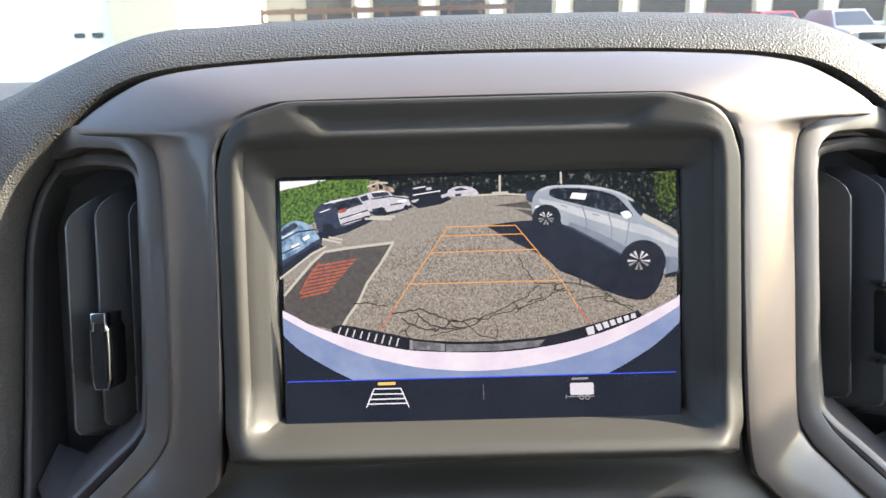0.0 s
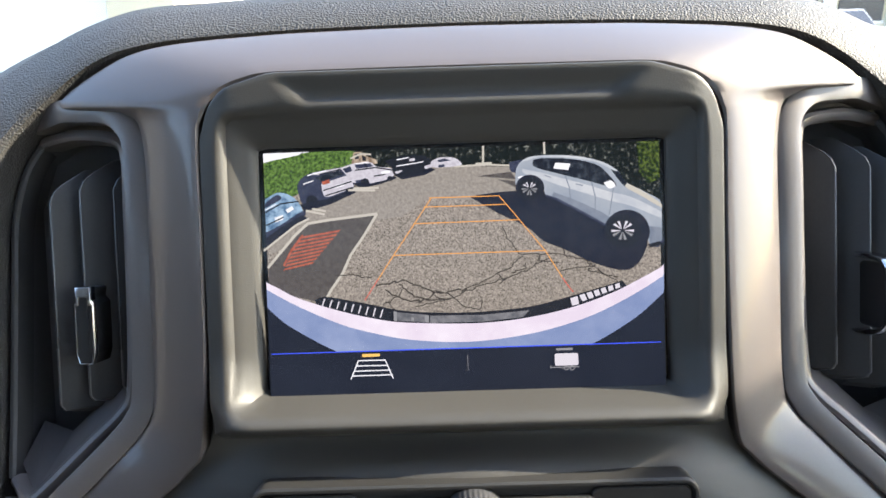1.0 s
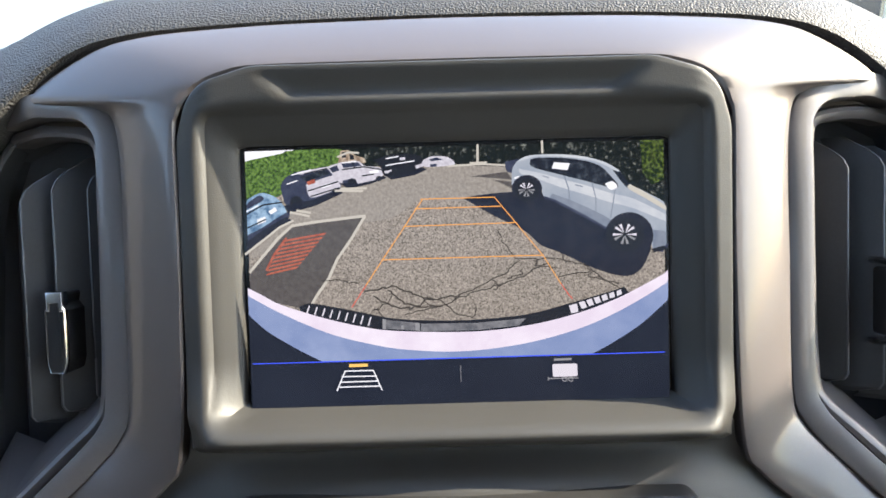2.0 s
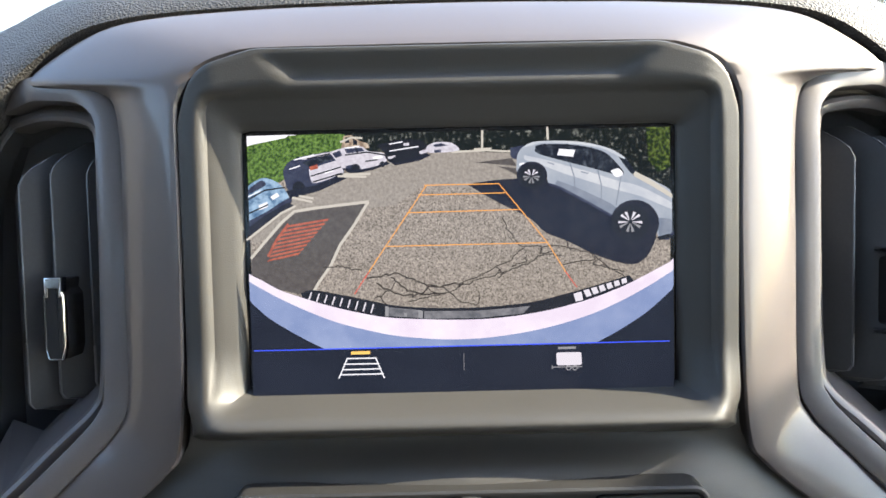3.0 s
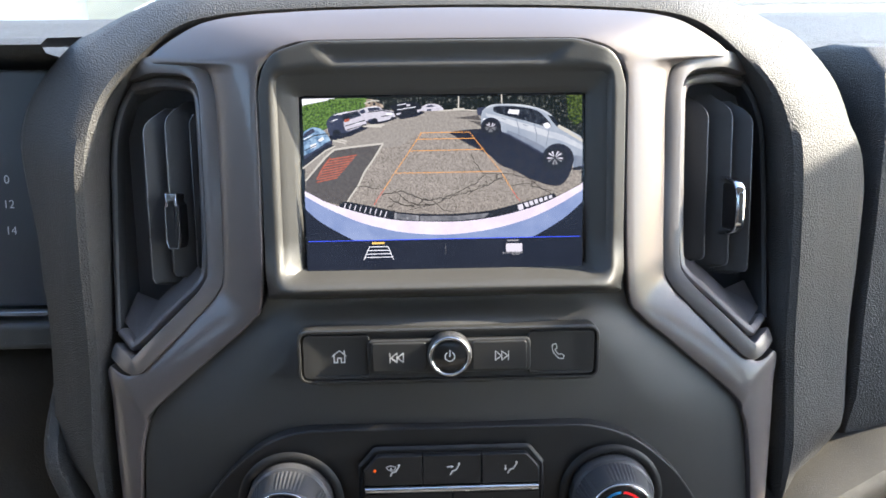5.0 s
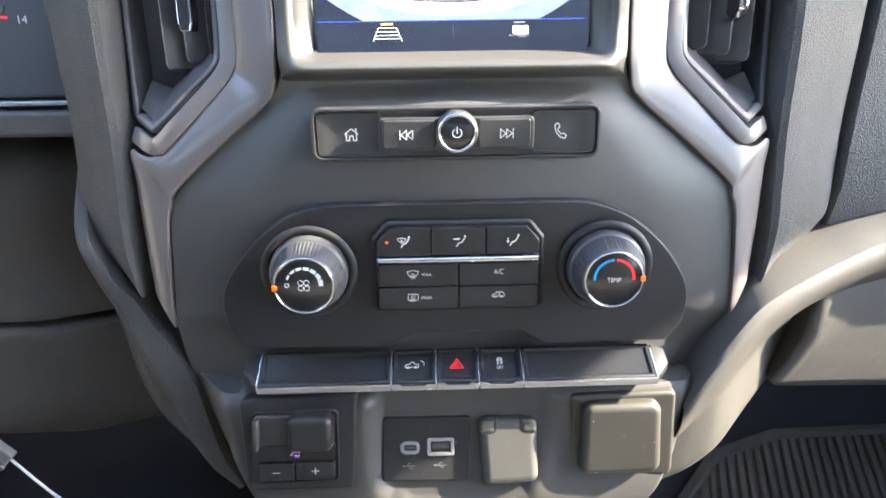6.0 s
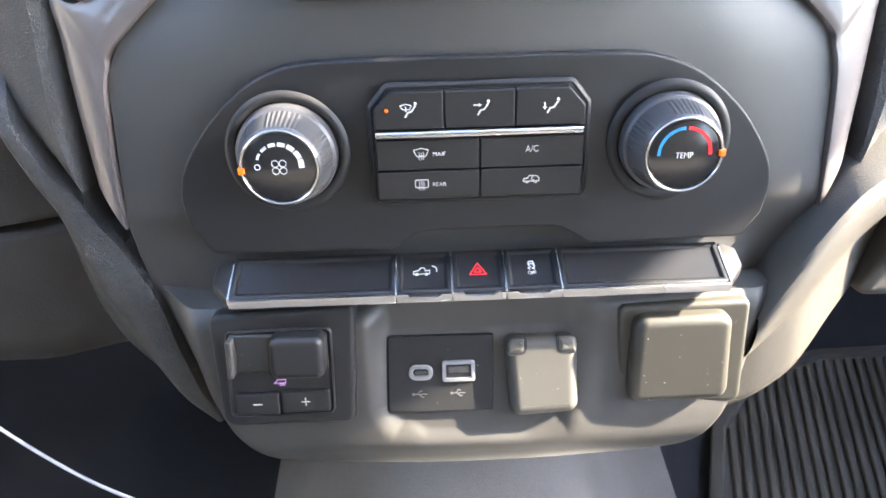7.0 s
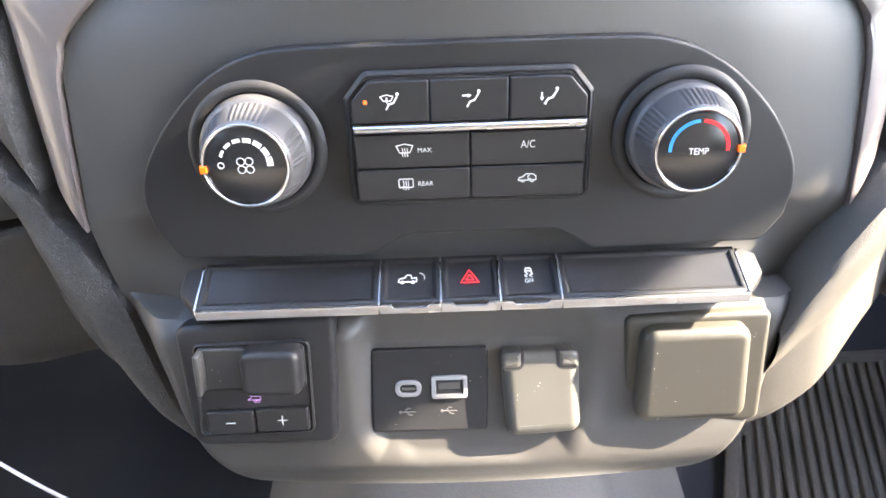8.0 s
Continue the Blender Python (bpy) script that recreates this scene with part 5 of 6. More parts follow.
ring = rounded([(0.0138, -0.2905, 0.005), (0.0450, -0.2890, 0.005), (0.0440, -0.2512, 0.006), (0.0112, -0.2518, 0.006)], 0.004, 6)
part("surround", key(inset(ring, -0.0012), -0.0565, -0.045, soft=0.0015), BLACK, outlet)
part("flap", key(ring, -0.0662, -0.052, soft=0.0046, n=7), OLIVE, outlet)
for s, c in ((1, 0.0112), (-1, 0.0440)):
    gap = [(c + s * 0.0008, -0.2600, 0.001), (c + s * 0.0098, -0.2600, 0.003), (c + s * 0.0098, -0.2516, 0.0005), (c + s * 0.0030, -0.2516, 0.002)]
    ear = [(c + s * 0.0002, -0.2593, 0.001), (c + s * 0.0091, -0.2593, 0.0025), (c + s * 0.0091, -0.2514, 0.0008), (c + s * 0.0002, -0.2514, 0.005)]
    part("hinge_gap", key(rounded(gap[::s], 0.001, 5), -0.0663, -0.058, soft=0.0002, n=1), HOLE, outlet)
    part("hinge_ear", key(rounded(ear[::s], 0.001, 5), -0.0669, -0.056, soft=0.0022, n=5), OLIVE, outlet)
blank = thing("blank_cover", (0.095, -0.055, -0.267), "blank square switch cover in a dark housing", "cover", low=True, place=COVER_PLACE)
part("housing", key(rounded([(0.0655, -0.2945, 0.003), (0.1250, -0.2940, 0.004), (0.1235, -0.2395, 0.0032), (0.0630, -0.2405, 0.0032)], 0.003, 5), -0.0592, -0.040, soft=0.0022, n=4), COVER, blank)
part("cover", key(rounded([(0.0690, -0.2885), (0.1160, -0.2880), (0.1135, -0.2430), (0.0695, -0.2435)], 0.0062, 6), -0.0668, -0.058, soft=0.0044, n=7), COVER, blank)

# ---- display: a flat lit picture of the lot behind the truck ----
display = thing("infotainment_display", (0, 0.003, 0), "wide display lit with a rear camera view of a parking lot", "display")
part("glass", key(box2(-0.0790, 0.0790, -0.0480, 0.0480, 0.001), 0.0012, 0.006, soft=0.0002), GLOSSY, display, "black display glass")


def pic(u, v):
    """Drawing units of the picture to metres on the display."""
    s = (u - 440) / 745
    for _ in range(3):
        t = (v - (210 - 17 * s)) / 445
        s = (u - 438 - 17 * t) / (746 - 11 * t)
    return (-0.0762 + 0.1524 * s, 0.0457 - 0.0914 * t)


LAYER = [0]


def drawn(name, polys, material, strokes=(), width=0.0006, soft=False):
    """Flat pieces of the picture on one layer: filled outlines, softly bent where asked, and lines."""
    LAYER[0] += 1
    y = 0.0010 - 0.00005 * LAYER[0]
    for p in polys:
        if soft:
            p = [tuple(q) for q in spline(list(p) + [p[0]], 4)][:-1]
        bm = blob(bmesh.new(), [(max(-0.0765, min(0.0765, a)), min(0.0459, b)) for a, b in (pic(*q) for q in p)], y, 0.00001)
        part(name, bm, material, display)
    for p in strokes:
        part(name, stroke([pic(*q) for q in p], width, y, depth=0.00001), material, display)


L_ASPHALT = lit("shown_asphalt", (0.060, 0.051, 0.044), (0.48, 0.425, 0.375), 1750, band=(0.33, 0.68))
L_FAR = lit("shown_far_asphalt", (0.20, 0.18, 0.16), (0.36, 0.33, 0.30), 900, band=(0.3, 0.7))
L_PATCH = lit("shown_dark_patch", (0.070, 0.062, 0.062), (0.105, 0.096, 0.092), 500)
L_SHADE = lit("shown_shadow", (0.010, 0.012, 0.024), (0.020, 0.022, 0.034), 200)
L_DARK = lit("shown_black", (0.013, 0.015, 0.022))
L_TREES = lit("shown_trees", (0.006, 0.009, 0.008), (0.30, 0.31, 0.28), 700, band=(0.56, 0.74))
L_HEDGE = lit("shown_hedge", (0.008, 0.030, 0.006), (0.17, 0.29, 0.07), 900, band=(0.38, 0.66))
L_LEAF = lit("shown_leaves", (0.008, 0.018, 0.006), (0.16, 0.22, 0.05), 800, band=(0.45, 0.72))
L_WHITE = lit("shown_white", (0.80, 0.80, 0.86))
L_CAR = lit("shown_white_car", (0.27, 0.31, 0.38), (0.35, 0.385, 0.44), 60)
L_CARTOP = lit("shown_car_light", (0.42, 0.45, 0.51), (0.52, 0.54, 0.58), 120)
L_CARLOW = lit("shown_car_shade", (0.15, 0.18, 0.24), (0.22, 0.25, 0.31), 80)
L_GLASSY = lit("shown_car_glass", (0.010, 0.013, 0.022), (0.09, 0.11, 0.14), 350, band=(0.52, 0.75))
L_BLUECAR = lit("shown_blue_car", (0.06, 0.13, 0.24), (0.30, 0.44, 0.60), 300, band=(0.36, 0.6))
L_LILAC = lit("shown_lilac", (0.44, 0.42, 0.48), (0.60, 0.58, 0.65), 700)
L_NAVY = lit("shown_navy", (0.025, 0.03, 0.06), (0.05, 0.06, 0.10), 300)
L_BUMP = lit("shown_bumper", (0.66, 0.58, 0.70), (0.74, 0.68, 0.78), 60)
L_BUMPLOW = lit("shown_bumper_shade", (0.18, 0.24, 0.43), (0.25, 0.31, 0.50), 40)
L_RED = lit("shown_red", (0.30, 0.075, 0.05), (0.46, 0.13, 0.08), 500)
L_ORANGE = lit("shown_orange", (0.74, 0.33, 0.08))
L_REDLINE = lit("shown_red_line", (0.60, 0.10, 0.07))
L_AMBER = lit("shown_amber", (0.85, 0.52, 0.14))
L_LINE = lit("shown_blue_line", (0.05, 0.10, 0.85))
L_FOOT = lit("shown_footer", (0.010, 0.014, 0.026), (0.013, 0.018, 0.032), 30)
L_CRACK = lit("shown_crack", (0.035, 0.03, 0.028))
L_ICON = lit("shown_icon", (0.62, 0.59, 0.66))
L_GREY = lit("shown_grey", (0.25, 0.25, 0.27))
L_TAN = lit("shown_tan_wall", (0.20, 0.14, 0.10), (0.55, 0.45, 0.36), 500)
L_STEP = lit("shown_step_plate", (0.09, 0.095, 0.11), (0.20, 0.20, 0.22), 260)
L_PALE = lit("shown_pale_edge", (0.50, 0.47, 0.42))

drawn("asphalt", [[(430, 225), (1195, 215), (1195, 590), (430, 600)]], L_ASPHALT)
drawn("far_asphalt", [[(440, 330), (600, 280), (700, 250), (800, 236), (905, 236), (960, 290), (830, 300), (750, 296), (700, 330), (560, 350), (450, 400)]], L_FAR)
drawn("far_tree_line", [[(600, 200), (1195, 186), (1195, 240), (905, 238), (812, 236), (760, 234), (700, 236), (600, 240)]], L_TREES)
drawn("right_tree_line", [[(1000, 190), (1195, 186), (1195, 320), (1150, 290), (1080, 235)]], L_TREES)
drawn("right_bush", [[(1143, 190), (1195, 188), (1195, 262), (1165, 272), (1148, 250)]], L_LEAF)
drawn("sky", [[(430, 210), (512, 206), (500, 216), (430, 228)], [(512, 207), (524, 207), (522, 213), (512, 214)]], L_WHITE)
drawn("hedge", [[(430, 228), (500, 214), (524, 208), (608, 206), (609, 240), (560, 246), (515, 262), (500, 288), (430, 300)]], L_HEDGE, soft=True)
drawn("far_wall", [[(604, 230), (608, 209), (622, 208), (634, 217), (650, 222), (654, 230), (622, 234)]], L_TAN)
drawn("far_wall_opening", [[(610, 212), (618, 211), (618, 221), (611, 222)], [(624, 214), (632, 218), (632, 225), (625, 225)]], L_DARK)
drawn("kerb_line", [], L_PALE, [[(800, 237), (860, 234), (905, 236)], [(840, 232), (868, 231)], [(603, 220), (622, 212), (640, 213)]], 0.0007)
drawn("light_post", [], L_PALE, [[(853, 200), (853, 232)], [(968, 194), (969, 214)]], 0.0008)
drawn("blue_car", [[(434, 300), (462, 284), (484, 287), (500, 298), (512, 318), (505, 330), (470, 345), (434, 362)]], L_BLUECAR, soft=True)
drawn("blue_car_shade", [[(434, 362), (470, 344), (512, 318), (514, 330), (480, 350), (434, 376)], [(436, 306), (462, 288), (470, 296), (440, 312)]], L_NAVY, soft=True)
drawn("blue_car_plate", [[(459, 331), (474, 325), (475, 334), (460, 340)]], L_WHITE)
drawn("dark_suv", [[(508, 300), (502, 270), (520, 250), (560, 241), (590, 238), (606, 258), (606, 278), (560, 296), (520, 310)]], L_NAVY, soft=True)
drawn("dark_suv_panel", [[(547, 268), (600, 252), (607, 268), (604, 276), (560, 292), (550, 284)], [(530, 247), (582, 238), (588, 241), (540, 251)]], L_LILAC, soft=True)
drawn("dark_suv_lamp", [[(548, 264), (562, 259), (564, 266), (550, 270)]], L_RED)
drawn("white_pickup", [[(583, 238), (610, 230), (640, 228), (652, 236), (680, 240), (684, 254), (668, 262), (620, 272), (604, 262)]], L_LILAC, soft=True)
drawn("white_pickup_gap", [[(588, 240), (602, 235), (606, 244), (594, 248)], [(612, 262), (632, 258), (640, 268), (622, 274), (614, 272)], [(610, 232), (640, 230), (646, 236), (614, 240)]], L_NAVY)
drawn("black_pickup", [[(666, 226), (700, 217), (740, 216), (756, 226), (756, 240), (740, 248), (700, 256), (684, 250), (680, 238)]], L_DARK, soft=True)
drawn("black_pickup_light", [[(714, 222), (724, 221), (724, 226), (714, 227)], [(742, 236), (756, 232), (756, 238), (743, 242)], [(686, 246), (700, 243), (700, 248), (688, 250)]], L_LILAC)
drawn("far_white_car", [[(756, 226), (772, 220), (798, 221), (812, 231), (806, 236), (764, 239), (754, 234)]], L_LILAC, soft=True)
drawn("far_white_car_glass", [[(766, 225), (780, 222), (792, 226), (770, 229)], [(768, 234), (780, 233), (780, 238), (769, 239)]], L_NAVY)
drawn("far_dark_car", [[(902, 230), (930, 226), (938, 240), (934, 250), (906, 248)]], L_NAVY, soft=True)
drawn("blue_car_lamp", [[(480, 316), (492, 309), (496, 315), (484, 322)]], L_WHITE)
drawn("dark_suv_glass", [[(536, 256), (580, 243), (590, 250), (548, 264)]], L_GLASSY)
drawn("dark_suv_plate", [[(575, 271), (590, 266), (591, 271), (576, 276)]], L_WHITE)
drawn("dark_suv_wheel", [disc(530, 300, 11, 14, 1.0), disc(600, 281, 6, 12, 1.0)], L_DARK)
drawn("pickup_wheel", [disc(630, 266, 8, 14, 1.0), disc(677, 259, 5, 12, 1.0), disc(700, 252, 6, 12, 1.0), disc(745, 246, 5, 12, 1.0)], L_DARK)
drawn("pickup_lamp", [[(660, 246), (676, 243), (678, 248), (662, 251)]], L_WHITE)
drawn("parked_car_line", [], L_DARK, [[(552, 280), (604, 264)], [(556, 290), (606, 275)], [(612, 243), (650, 238), (682, 243)], [(630, 230), (634, 240)], [(545, 250), (584, 241)], [(440, 322), (470, 305), (505, 300)], [(444, 345), (476, 330)], [(648, 254), (668, 251)]], 0.0005)
drawn("parked_car_glint", [], L_WHITE, [[(522, 252), (556, 243)], [(514, 268), (532, 262)], [(442, 316), (462, 306)], [(612, 231), (636, 228)], [(690, 224), (712, 220)], [(690, 236), (740, 228)]], 0.0004)
drawn("far_shadow", [[(840, 256), (905, 248), (915, 262), (868, 258)], [(880, 262), (915, 266), (915, 278), (895, 268)]], L_PATCH)
drawn("car_shadow", [[(434, 370), (470, 350), (512, 326), (522, 332), (480, 362), (434, 392)], [(508, 306), (560, 296), (606, 278), (614, 284), (566, 306), (516, 320)], [(606, 266), (640, 268), (668, 262), (684, 254), (691, 258), (660, 269), (622, 277)], [(684, 252), (700, 256), (740, 248), (756, 240), (763, 243), (742, 253), (700, 261)]], L_SHADE)
drawn("bay_line", [], L_PALE, [[(520, 318), (553, 325)], [(532, 315), (555, 319)], [(600, 280), (648, 281)], [(610, 277), (655, 276)], [(440, 392), (500, 345), (524, 333)]], 0.0008)
drawn("dark_patch", [[(448, 426), (520, 345), (652, 325), (612, 390), (578, 448), (553, 492), (448, 470)]], L_PATCH)
drawn("patch_edge", [], L_PALE, [[(448, 424), (498, 364), (523, 342), (560, 336), (652, 325)], [(652, 326), (628, 366), (603, 402), (588, 436), (566, 468), (556, 486)]], 0.0010)
bars = [[(506 - 3.6 * i + 2, 367 + 7.4 * i), (584 - 6.2 * i, 354 + 7.4 * i), (581 - 6.2 * i, 358.5 + 7.4 * i), (504 - 3.6 * i, 371.5 + 7.4 * i)] for i in range(9)]
drawn("red_marking", bars, L_RED)
drawn("red_marking_side", [], L_RED, [[(512, 365), (492, 392), (478, 420)]], 0.0009)
rng = random.Random(5)


def crack(points, rough=4.0):
    out = []
    for (a, b), (c, d) in zip(points, points[1:]):
        for i in range(5):
            t = i / 5
            out.append((a + (c - a) * t + rng.uniform(-rough, rough), b + (d - b) * t + rng.uniform(-rough, rough) * 0.6))
    return out + [points[-1]]


fine = [crack(p, 3.0) for p in ([(888, 352), (905, 385), (925, 404), (990, 402)], [(925, 404), (900, 430), (850, 455), (812, 470)], [(975, 410), (940, 430), (900, 445), (860, 458), (812, 475)], [(990, 402), (1040, 412), (1080, 440), (1112, 462)], [(640, 446), (600, 438), (575, 440)], [(760, 470), (790, 476), (815, 500), (845, 506), (850, 490)], [(1000, 390), (1010, 410)], [(670, 490), (690, 510)], [(1030, 405), (1060, 402)])]
for a, b in ((700, 470), (760, 480), (820, 466), (880, 440), (960, 404), (1040, 412), (1075, 400), (930, 420), (1060, 425)):
    fine.append(crack([(a, b), (a + rng.uniform(-22, 22), b + rng.uniform(8, 16)), (a + rng.uniform(-46, 46), b + rng.uniform(12, 28))], 3.0))
drawn("crack", [], L_CRACK, fine, 0.00036)
wide = [crack(p, 4.0) for p in ([(655, 462), (700, 450), (740, 466), (775, 474), (810, 468)], [(670, 470), (700, 486), (735, 492), (770, 472)], [(690, 458), (720, 478), (750, 488), (790, 486)])]
drawn("wide_crack", [], L_CRACK, wide, 0.0005)
drawn("suv_shadow", [[(828, 295), (850, 290), (912, 284), (985, 288), (1020, 310), (1080, 350), (1155, 372), (1153, 405), (1135, 428), (1110, 434), (1060, 420), (1000, 392), (965, 378), (935, 352), (880, 325)]], L_SHADE, soft=True)
drawn("suv_body", [[(913, 268), (914, 246), (920, 233), (932, 224), (950, 220), (995, 219), (1040, 223), (1078, 233), (1104, 247), (1122, 270), (1155, 287), (1190, 312), (1190, 376), (1178, 387), (1164, 386), (1157, 352), (1142, 332), (1118, 323), (1098, 330), (1086, 349), (1040, 324), (990, 299), (970, 292), (965, 272), (950, 259), (934, 257), (922, 266), (916, 281)]], L_CAR, soft=True)
drawn("suv_shoulder", [[(926, 243), (960, 250), (1000, 261), (1045, 273), (1090, 287), (1130, 297), (1188, 326), (1188, 337), (1130, 314), (1085, 302), (1040, 288), (1000, 276), (962, 262), (930, 252)]], L_CARTOP, soft=True)
drawn("suv_lower", [[(985, 287), (1030, 304), (1088, 333), (1085, 349), (1040, 325), (985, 298)], [(1164, 352), (1188, 356), (1188, 376), (1178, 387), (1165, 386)]], L_CARLOW, soft=True)
drawn("suv_sill", [], L_NAVY, [[(972, 294), (990, 300), (1040, 326), (1084, 351)], [(1166, 388), (1180, 389), (1190, 378)]], 0.0009)
drawn("suv_glass", [[(946, 227), (960, 224), (1000, 224), (1040, 229), (1070, 239), (1090, 258), (1102, 274), (1090, 277), (1040, 264), (1000, 254), (950, 240)]], L_GLASSY, soft=True)
drawn("suv_pillar", [], L_DARK, [[(1001, 224), (1006, 255)], [(1044, 230), (1054, 267)], [(962, 224), (964, 243)]], 0.0005)
drawn("suv_windscreen", [[(1086, 236), (1106, 250), (1124, 272), (1150, 286), (1122, 280), (1104, 262)]], L_GLASSY, soft=True)
drawn("suv_bonnet_light", [[(1122, 271), (1154, 288), (1188, 311), (1188, 318), (1150, 296), (1120, 279)]], L_PALE, soft=True)
drawn("suv_roof_light", [[(924, 230), (934, 223), (952, 219), (996, 218), (1040, 222), (1078, 232), (1102, 246), (1098, 248), (1070, 234), (1038, 226), (996, 222), (956, 222), (938, 227)]], L_CARTOP, soft=True)
drawn("suv_sticker", [[(988, 232), (1016, 234), (1012, 246), (984, 243)]], L_WHITE)
drawn("suv_mirror", [[(1078, 270), (1092, 266), (1100, 276), (1088, 281)], [(918, 258), (926, 256), (926, 259), (918, 261)]], L_WHITE, soft=True)
drawn("suv_arch", [disc(940, 279, 27, 22, 0.92), disc(1121, 362, 43, 26, 0.96)], L_SHADE)
drawn("suv_wheel", [disc(940, 280, 23, 20, 0.92), disc(1114, 361, 34, 22, 0.92), [(1160, 386), (1182, 380), (1188, 386), (1165, 392)]], L_DARK)
drawn("suv_rim", [disc(939, 280, 16, 16, 0.88), disc(1113, 359, 24, 18, 0.86)], L_DARK)
spokes = []
for cx, cz, r in ((939, 280, 15), (1113, 359, 22)):
    for a in (0.31, 1.57, 2.83, 4.08, 5.34):
        for b in (-0.26, 0.26):
            spokes.append([(cx + r * q * math.cos(a + c), cz + r * 0.86 * q * math.sin(a + c)) for q, c in ((0.18, b), (0.97, b * 1.45), (0.97, b * 0.45), (0.18, b * 0.2))])
drawn("suv_spoke", spokes, L_GREY)
drawn("suv_spoke_glint", [p for p in spokes if p[1][1] < 358 and (p[1][1] > 300 or p[1][1] < 279)], L_ICON)
drawn("suv_door_line", [], L_CARLOW, [[(1006, 256), (1014, 280), (1016, 306)], [(1055, 268), (1062, 296), (1062, 328)], [(1096, 280), (1092, 306), (1088, 330)], [(1026, 272), (1038, 275)], [(968, 256), (978, 259)]], 0.0004)
drawn("guide_line", [], L_ORANGE, [[(755, 296), (718, 352), (684, 403), (655, 448)], [(882, 293), (920, 338), (968, 396), (1000, 447)], [(752, 296), (882, 293)], [(742, 313), (893, 309)], [(722, 344), (920, 338)], [(684, 403), (968, 396)]], 0.00036)
drawn("stop_line", [], L_REDLINE, [[(655, 448), (642, 468), (630, 487)], [(1000, 447), (1012, 464), (1020, 474)]], 0.00036)


def curve(points):
    return [tuple(p) for p in spline(points, 6)]


top = curve([(440, 449), (470, 464), (500, 480), (550, 497), (600, 511), (650, 522), (700, 529), (800, 532), (880, 529), (960, 517), (1030, 499), (1080, 481), (1120, 463), (1195, 423)])
rim = curve([(440, 462), (470, 479), (500, 495), (550, 518), (600, 537), (650, 550), (700, 560), (750, 565), (800, 567), (850, 565), (900, 559), (950, 550), (1000, 537), (1050, 520), (1100, 497), (1150, 469), (1195, 440)])
low = curve([(1195, 470), (1150, 512), (1120, 534), (1085, 556), (1052, 574)])
low2 = curve([(578, 584), (540, 565), (500, 542), (475, 525), (440, 493)])
drawn("black_step", [curve([(536, 486), (556, 480), (600, 487), (650, 497), (700, 507), (760, 511), (830, 511), (900, 506), (950, 499), (1015, 482), (1060, 469), (1112, 453)]) + [(1125, 470), (1030, 502), (960, 522), (800, 536), (700, 532), (620, 518), (540, 496)]], L_DARK)
ribs = [[(553.5 + 13.6 * i, 483.5 + 2.6 * i), (556 + 13.6 * i, 484 + 2.6 * i), (551.5 + 13.6 * i, 497.5 + 2.9 * i), (549 + 13.6 * i, 497 + 2.9 * i)] for i in range(9)]
ribs += [[(1014, 486), (1028, 482), (1031, 497), (1018, 500)]] + [[(1031 + 13.4 * i, 480.5 - 4.0 * i), (1041 + 13.0 * i, 477.5 - 4.0 * i), (1046 + 12.4 * i, 489 - 4.6 * i), (1037 + 12.4 * i, 492 - 4.6 * i)] for i in range(6)]
drawn("step_rib", ribs, L_ICON)
drawn("step_plate", [[(690, 510), (742, 515), (742, 529), (690, 526)], [(752, 517), (850, 516), (938, 508), (926, 521), (850, 529), (752, 531)]], L_STEP)
drawn("step_plate_end", [[(684, 508), (690, 509), (690, 527), (684, 526)], [(742, 515), (750, 516), (750, 530), (742, 529)], [(717, 520), (722, 520), (722, 527), (717, 526)]], L_GREY)
drawn("bumper_under", [[(430, 452), *low2[::-1], (578, 600), (430, 600)], [(1195, 430), (1200, 600), (1052, 600), *low[::-1]]], L_FOOT)
drawn("bumper", [top + low + [(1052, 590), (578, 590)] + low2], L_BUMPLOW)
drawn("bumper_light", [top + rim[::-1]], L_BUMP)
drawn("footer", [[(420, 588), (1200, 569), (1200, 660), (420, 668)]], L_FOOT)
drawn("footer_line", [], L_LINE, [[(456, 587.5), (1182, 569.5)]], 0.0004)
drawn("view_mark", [], L_WHITE, [[(618, 601), (604, 636)], [(668, 600), (683, 635)], [(618, 601), (668, 600)], [(613, 611), (673, 610)], [(610, 621), (677, 619)], [(606, 630), (681, 628)]], 0.00045)
drawn("view_bar", [[(625, 588.5), (658, 587.5), (658, 593), (625, 594)]], L_AMBER)
drawn("divider", [], L_GREY, [[(822, 592), (823, 621)]], 0.0002)
drawn("trailer_mark", [rounded([(984, 590), (1028, 589), (1029, 612), (985, 613)], 3, 3)], L_ICON)
drawn("trailer_axle", [], L_GREY, [[(977, 616), (1030, 615)], disc(1006, 617, 4, 10), disc(1017, 617, 4, 10), [(977, 613), (977, 619)]], 0.00035)
drawn("trailer_bar", [[(987, 580), (1018, 579), (1018, 583), (987, 584)]], L_GREY)

# ---- floor mat, cable ----
mat = thing("floor_mat", (0.5, 0.0, FLOOR), "black ribbed rubber floor mat on the passenger side", "floor mat", base=HERE)
CORNERS = [(0.216, -0.06), (0.236, 0.012), (0.268, 0.098), (0.330, 0.165), (0.420, 0.196), (0.78, 0.205), (0.78, -0.55), (0.20, -0.55)]
ring = rounded(CORNERS, 0.02, 5)
base = [(x, y, FLOOR + 0.004) for x, y in ring]
bm = loft([base, [(x, y, FLOOR + 0.012) for x, y in ring], [(x, y, FLOOR + 0.014) for x, y in inset(ring, 0.004)], [(x, y, FLOOR + 0.014) for x, y in inset(ring, 0.010)], [(x, y, FLOOR + 0.009) for x, y in inset(ring, 0.013)]], True, True)
part("base", bm, RUBBER, mat)
inner = inset(ring, 0.018)
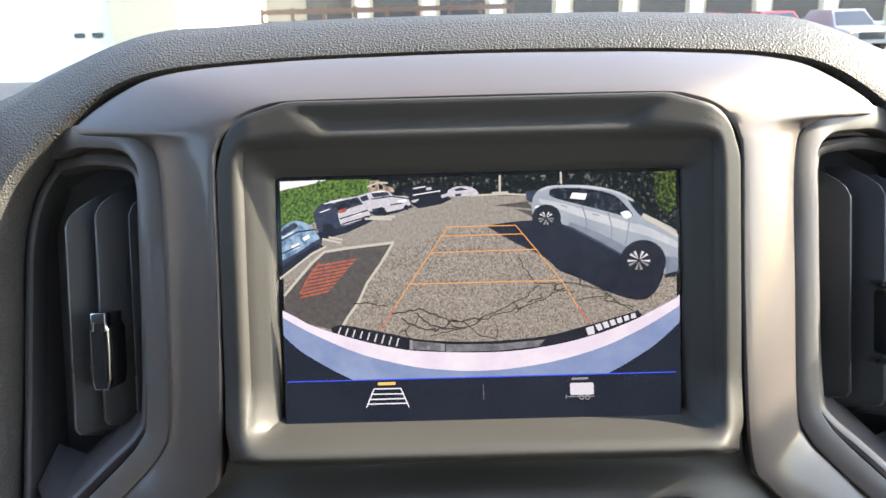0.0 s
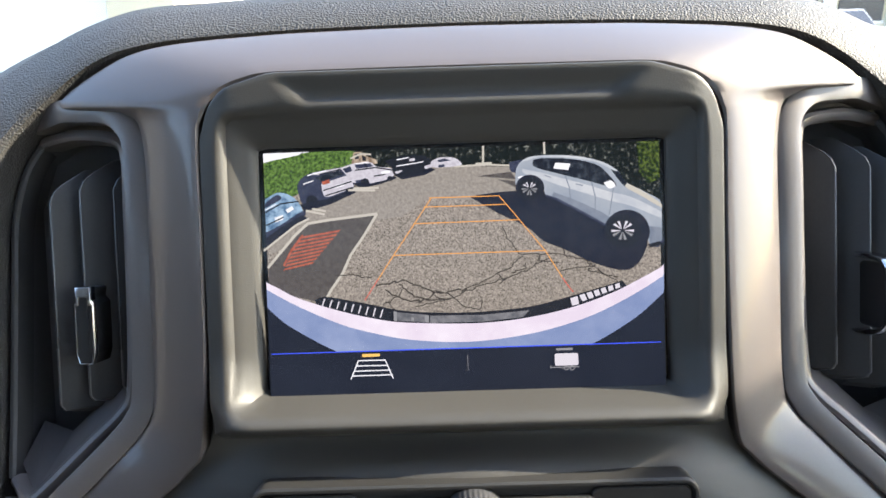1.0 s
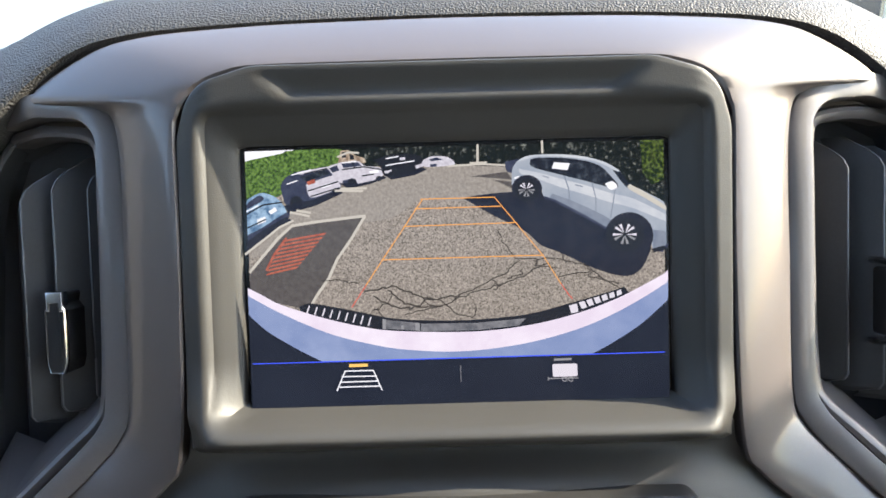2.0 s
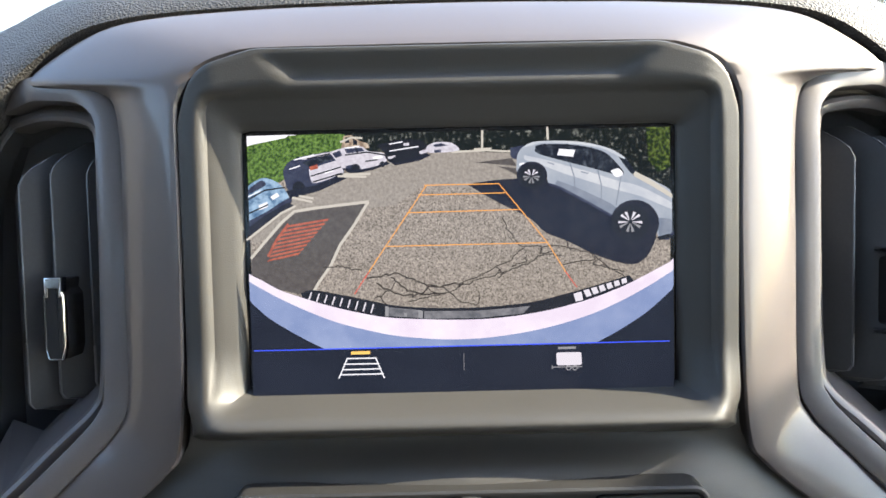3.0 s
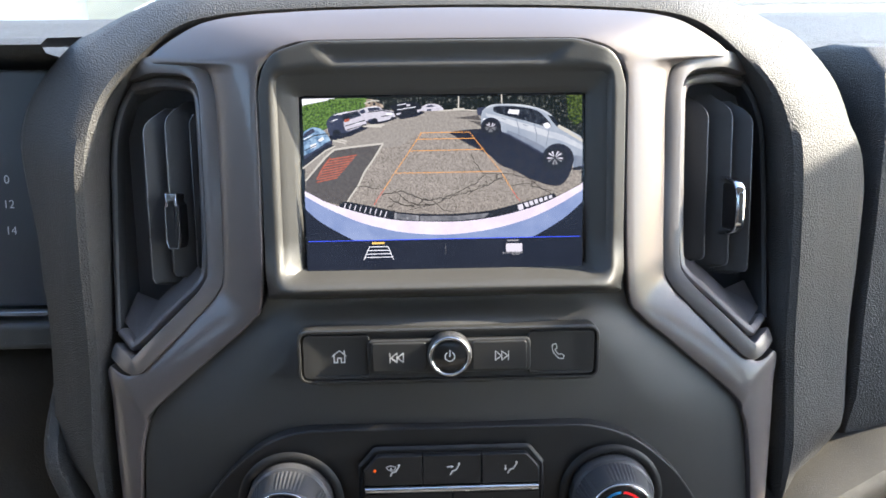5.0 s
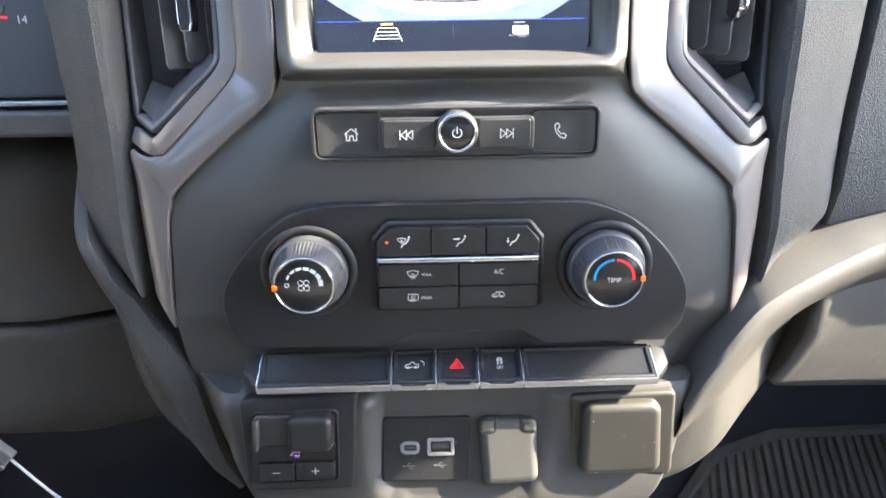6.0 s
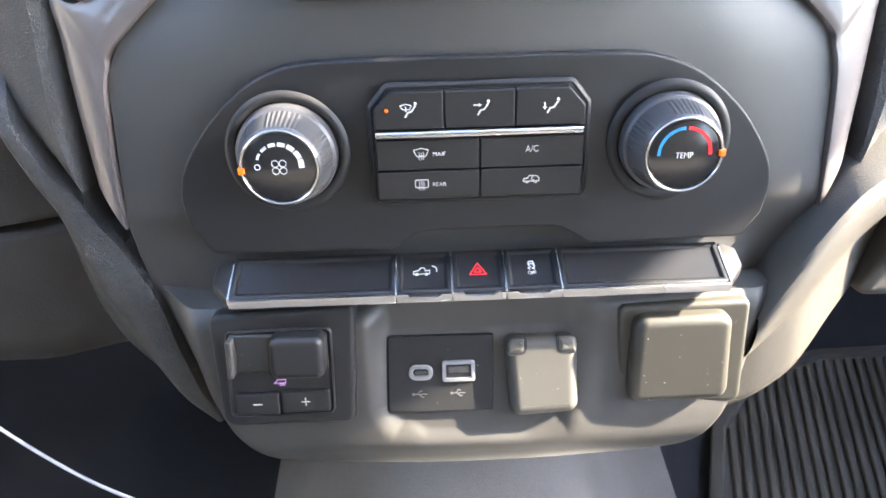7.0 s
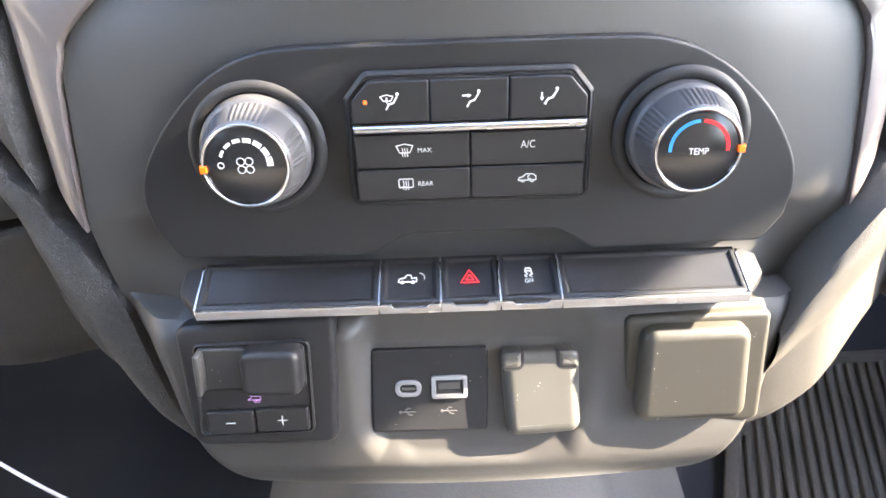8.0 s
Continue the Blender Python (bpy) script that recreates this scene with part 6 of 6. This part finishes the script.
sect = [(-0.0036, 0), (-0.0030, 0.0030), (-0.0018, 0.0040), (0.0018, 0.0040), (0.0030, 0.0030), (0.0036, 0)]
SLANT = 0.27
for i in range(60):
    x = 0.190 + 0.0118 * i
    hits = []
    for (xa, ya), (xb, yb) in zip(inner, inner[1:] + inner[:1]):
        fa, fb = xa - SLANT * ya - x, xb - SLANT * yb - x
        if fa * fb < 0:
            hits.append(ya + (yb - ya) * fa / (fa - fb))
    if len(hits) < 2 or max(hits) - min(hits) < 0.03:
        continue
    part("rib", sweep([(x + SLANT * y, y, FLOOR + 0.009) for y in (min(hits), max(hits))], sect, up=Vector((0, 0, 1))), RUBBER, mat)

cable = thing("cable", (-0.2, -0.05, -0.25), "thin pale cable hanging beside the driver footwell", "cable")
CABLE = [(-0.42, 0.02, -0.16), (-0.36, 0.02, -0.262), (-0.312, 0.02, -0.326), (-0.282, 0.02, -0.361), (-0.25, 0.02, -0.391), (-0.221, 0.02, -0.411), (-0.18, 0.02, -0.432), (-0.12, 0.02, -0.45)]
rr = 0.0011
part("cord", sweep([tuple(p) for p in spline(CABLE, 8)], [(rr * math.cos(a), rr * math.sin(a)) for a in np.linspace(0, 2 * math.pi, 9)[:-1]]), WIRE, cable)

clip = thing("cable_clip", (-0.3235, 0.016, -0.322), "small clear plastic clip with a metal jaw on the cable", "clip")
bm = key(rounded([(-0.3290, -0.3120), (-0.3160, -0.3250), (-0.3085, -0.3170), (-0.3215, -0.3040)], 0.0015, 3), 0.0130, 0.0200, soft=0.0012)
part("body", bm, CLEAR, clip)
bm = key(rounded([(-0.3265, -0.3165), (-0.3165, -0.3265), (-0.3140, -0.3240), (-0.3240, -0.3140)], 0.0008, 3), 0.0105, 0.0135, soft=0.0006)
part("jaw", bm, CHROME, clip, "bright metal jaw")

# ---- dust on the lower panels ----
dust = thing("dust", (0, -0.03, -0.3), "scattered pale dust specks on the dark lower panels", "dust", kind="stuff", low=True)
rng = random.Random(11)
bm = bmesh.new()
PLACES = {-0.0640: BRAKE_PLACE, -0.0671: COVER_PLACE, -0.0591: PORT_PLACE, -0.0663: OUTLET_PLACE}
AREAS = ((0.071, 0.114, -0.286, -0.245, -0.0671, 24), (-0.040, 0.004, -0.289, -0.256, -0.0591, 16), (0.016, 0.042, -0.286, -0.262, -0.0663, 9), (-0.114, -0.072, -0.264, -0.248, -0.0640, 14))
for x0, x1, z0, z1, y, n in AREAS:
    old = len(bm.verts)
    for _ in range(n):
        blob(bm, disc(rng.uniform(x0, x1), rng.uniform(z0, z1), rng.uniform(0.00005, 0.00011) * (2 if rng.random() < 0.12 else 1), 6), y, 0.00008)
    bmesh.ops.transform(bm, matrix=PLACES.get(y, Matrix()), verts=list(bm.verts)[old:])
LOW = LOWER.inverted()
for _ in range(26):
    p = LOW @ Vector((rng.uniform(-0.078, -0.05) if rng.random() < 0.6 else rng.uniform(-0.05, 0.07), -0.0002, -0.0462 + abs(rng.gauss(0, 0.0022))))
    blob(bm, disc(p.x, p.z, rng.uniform(0.00007, 0.00016), 6), p.y, 0.00006)
part("specks", bm, DUSTY, dust)
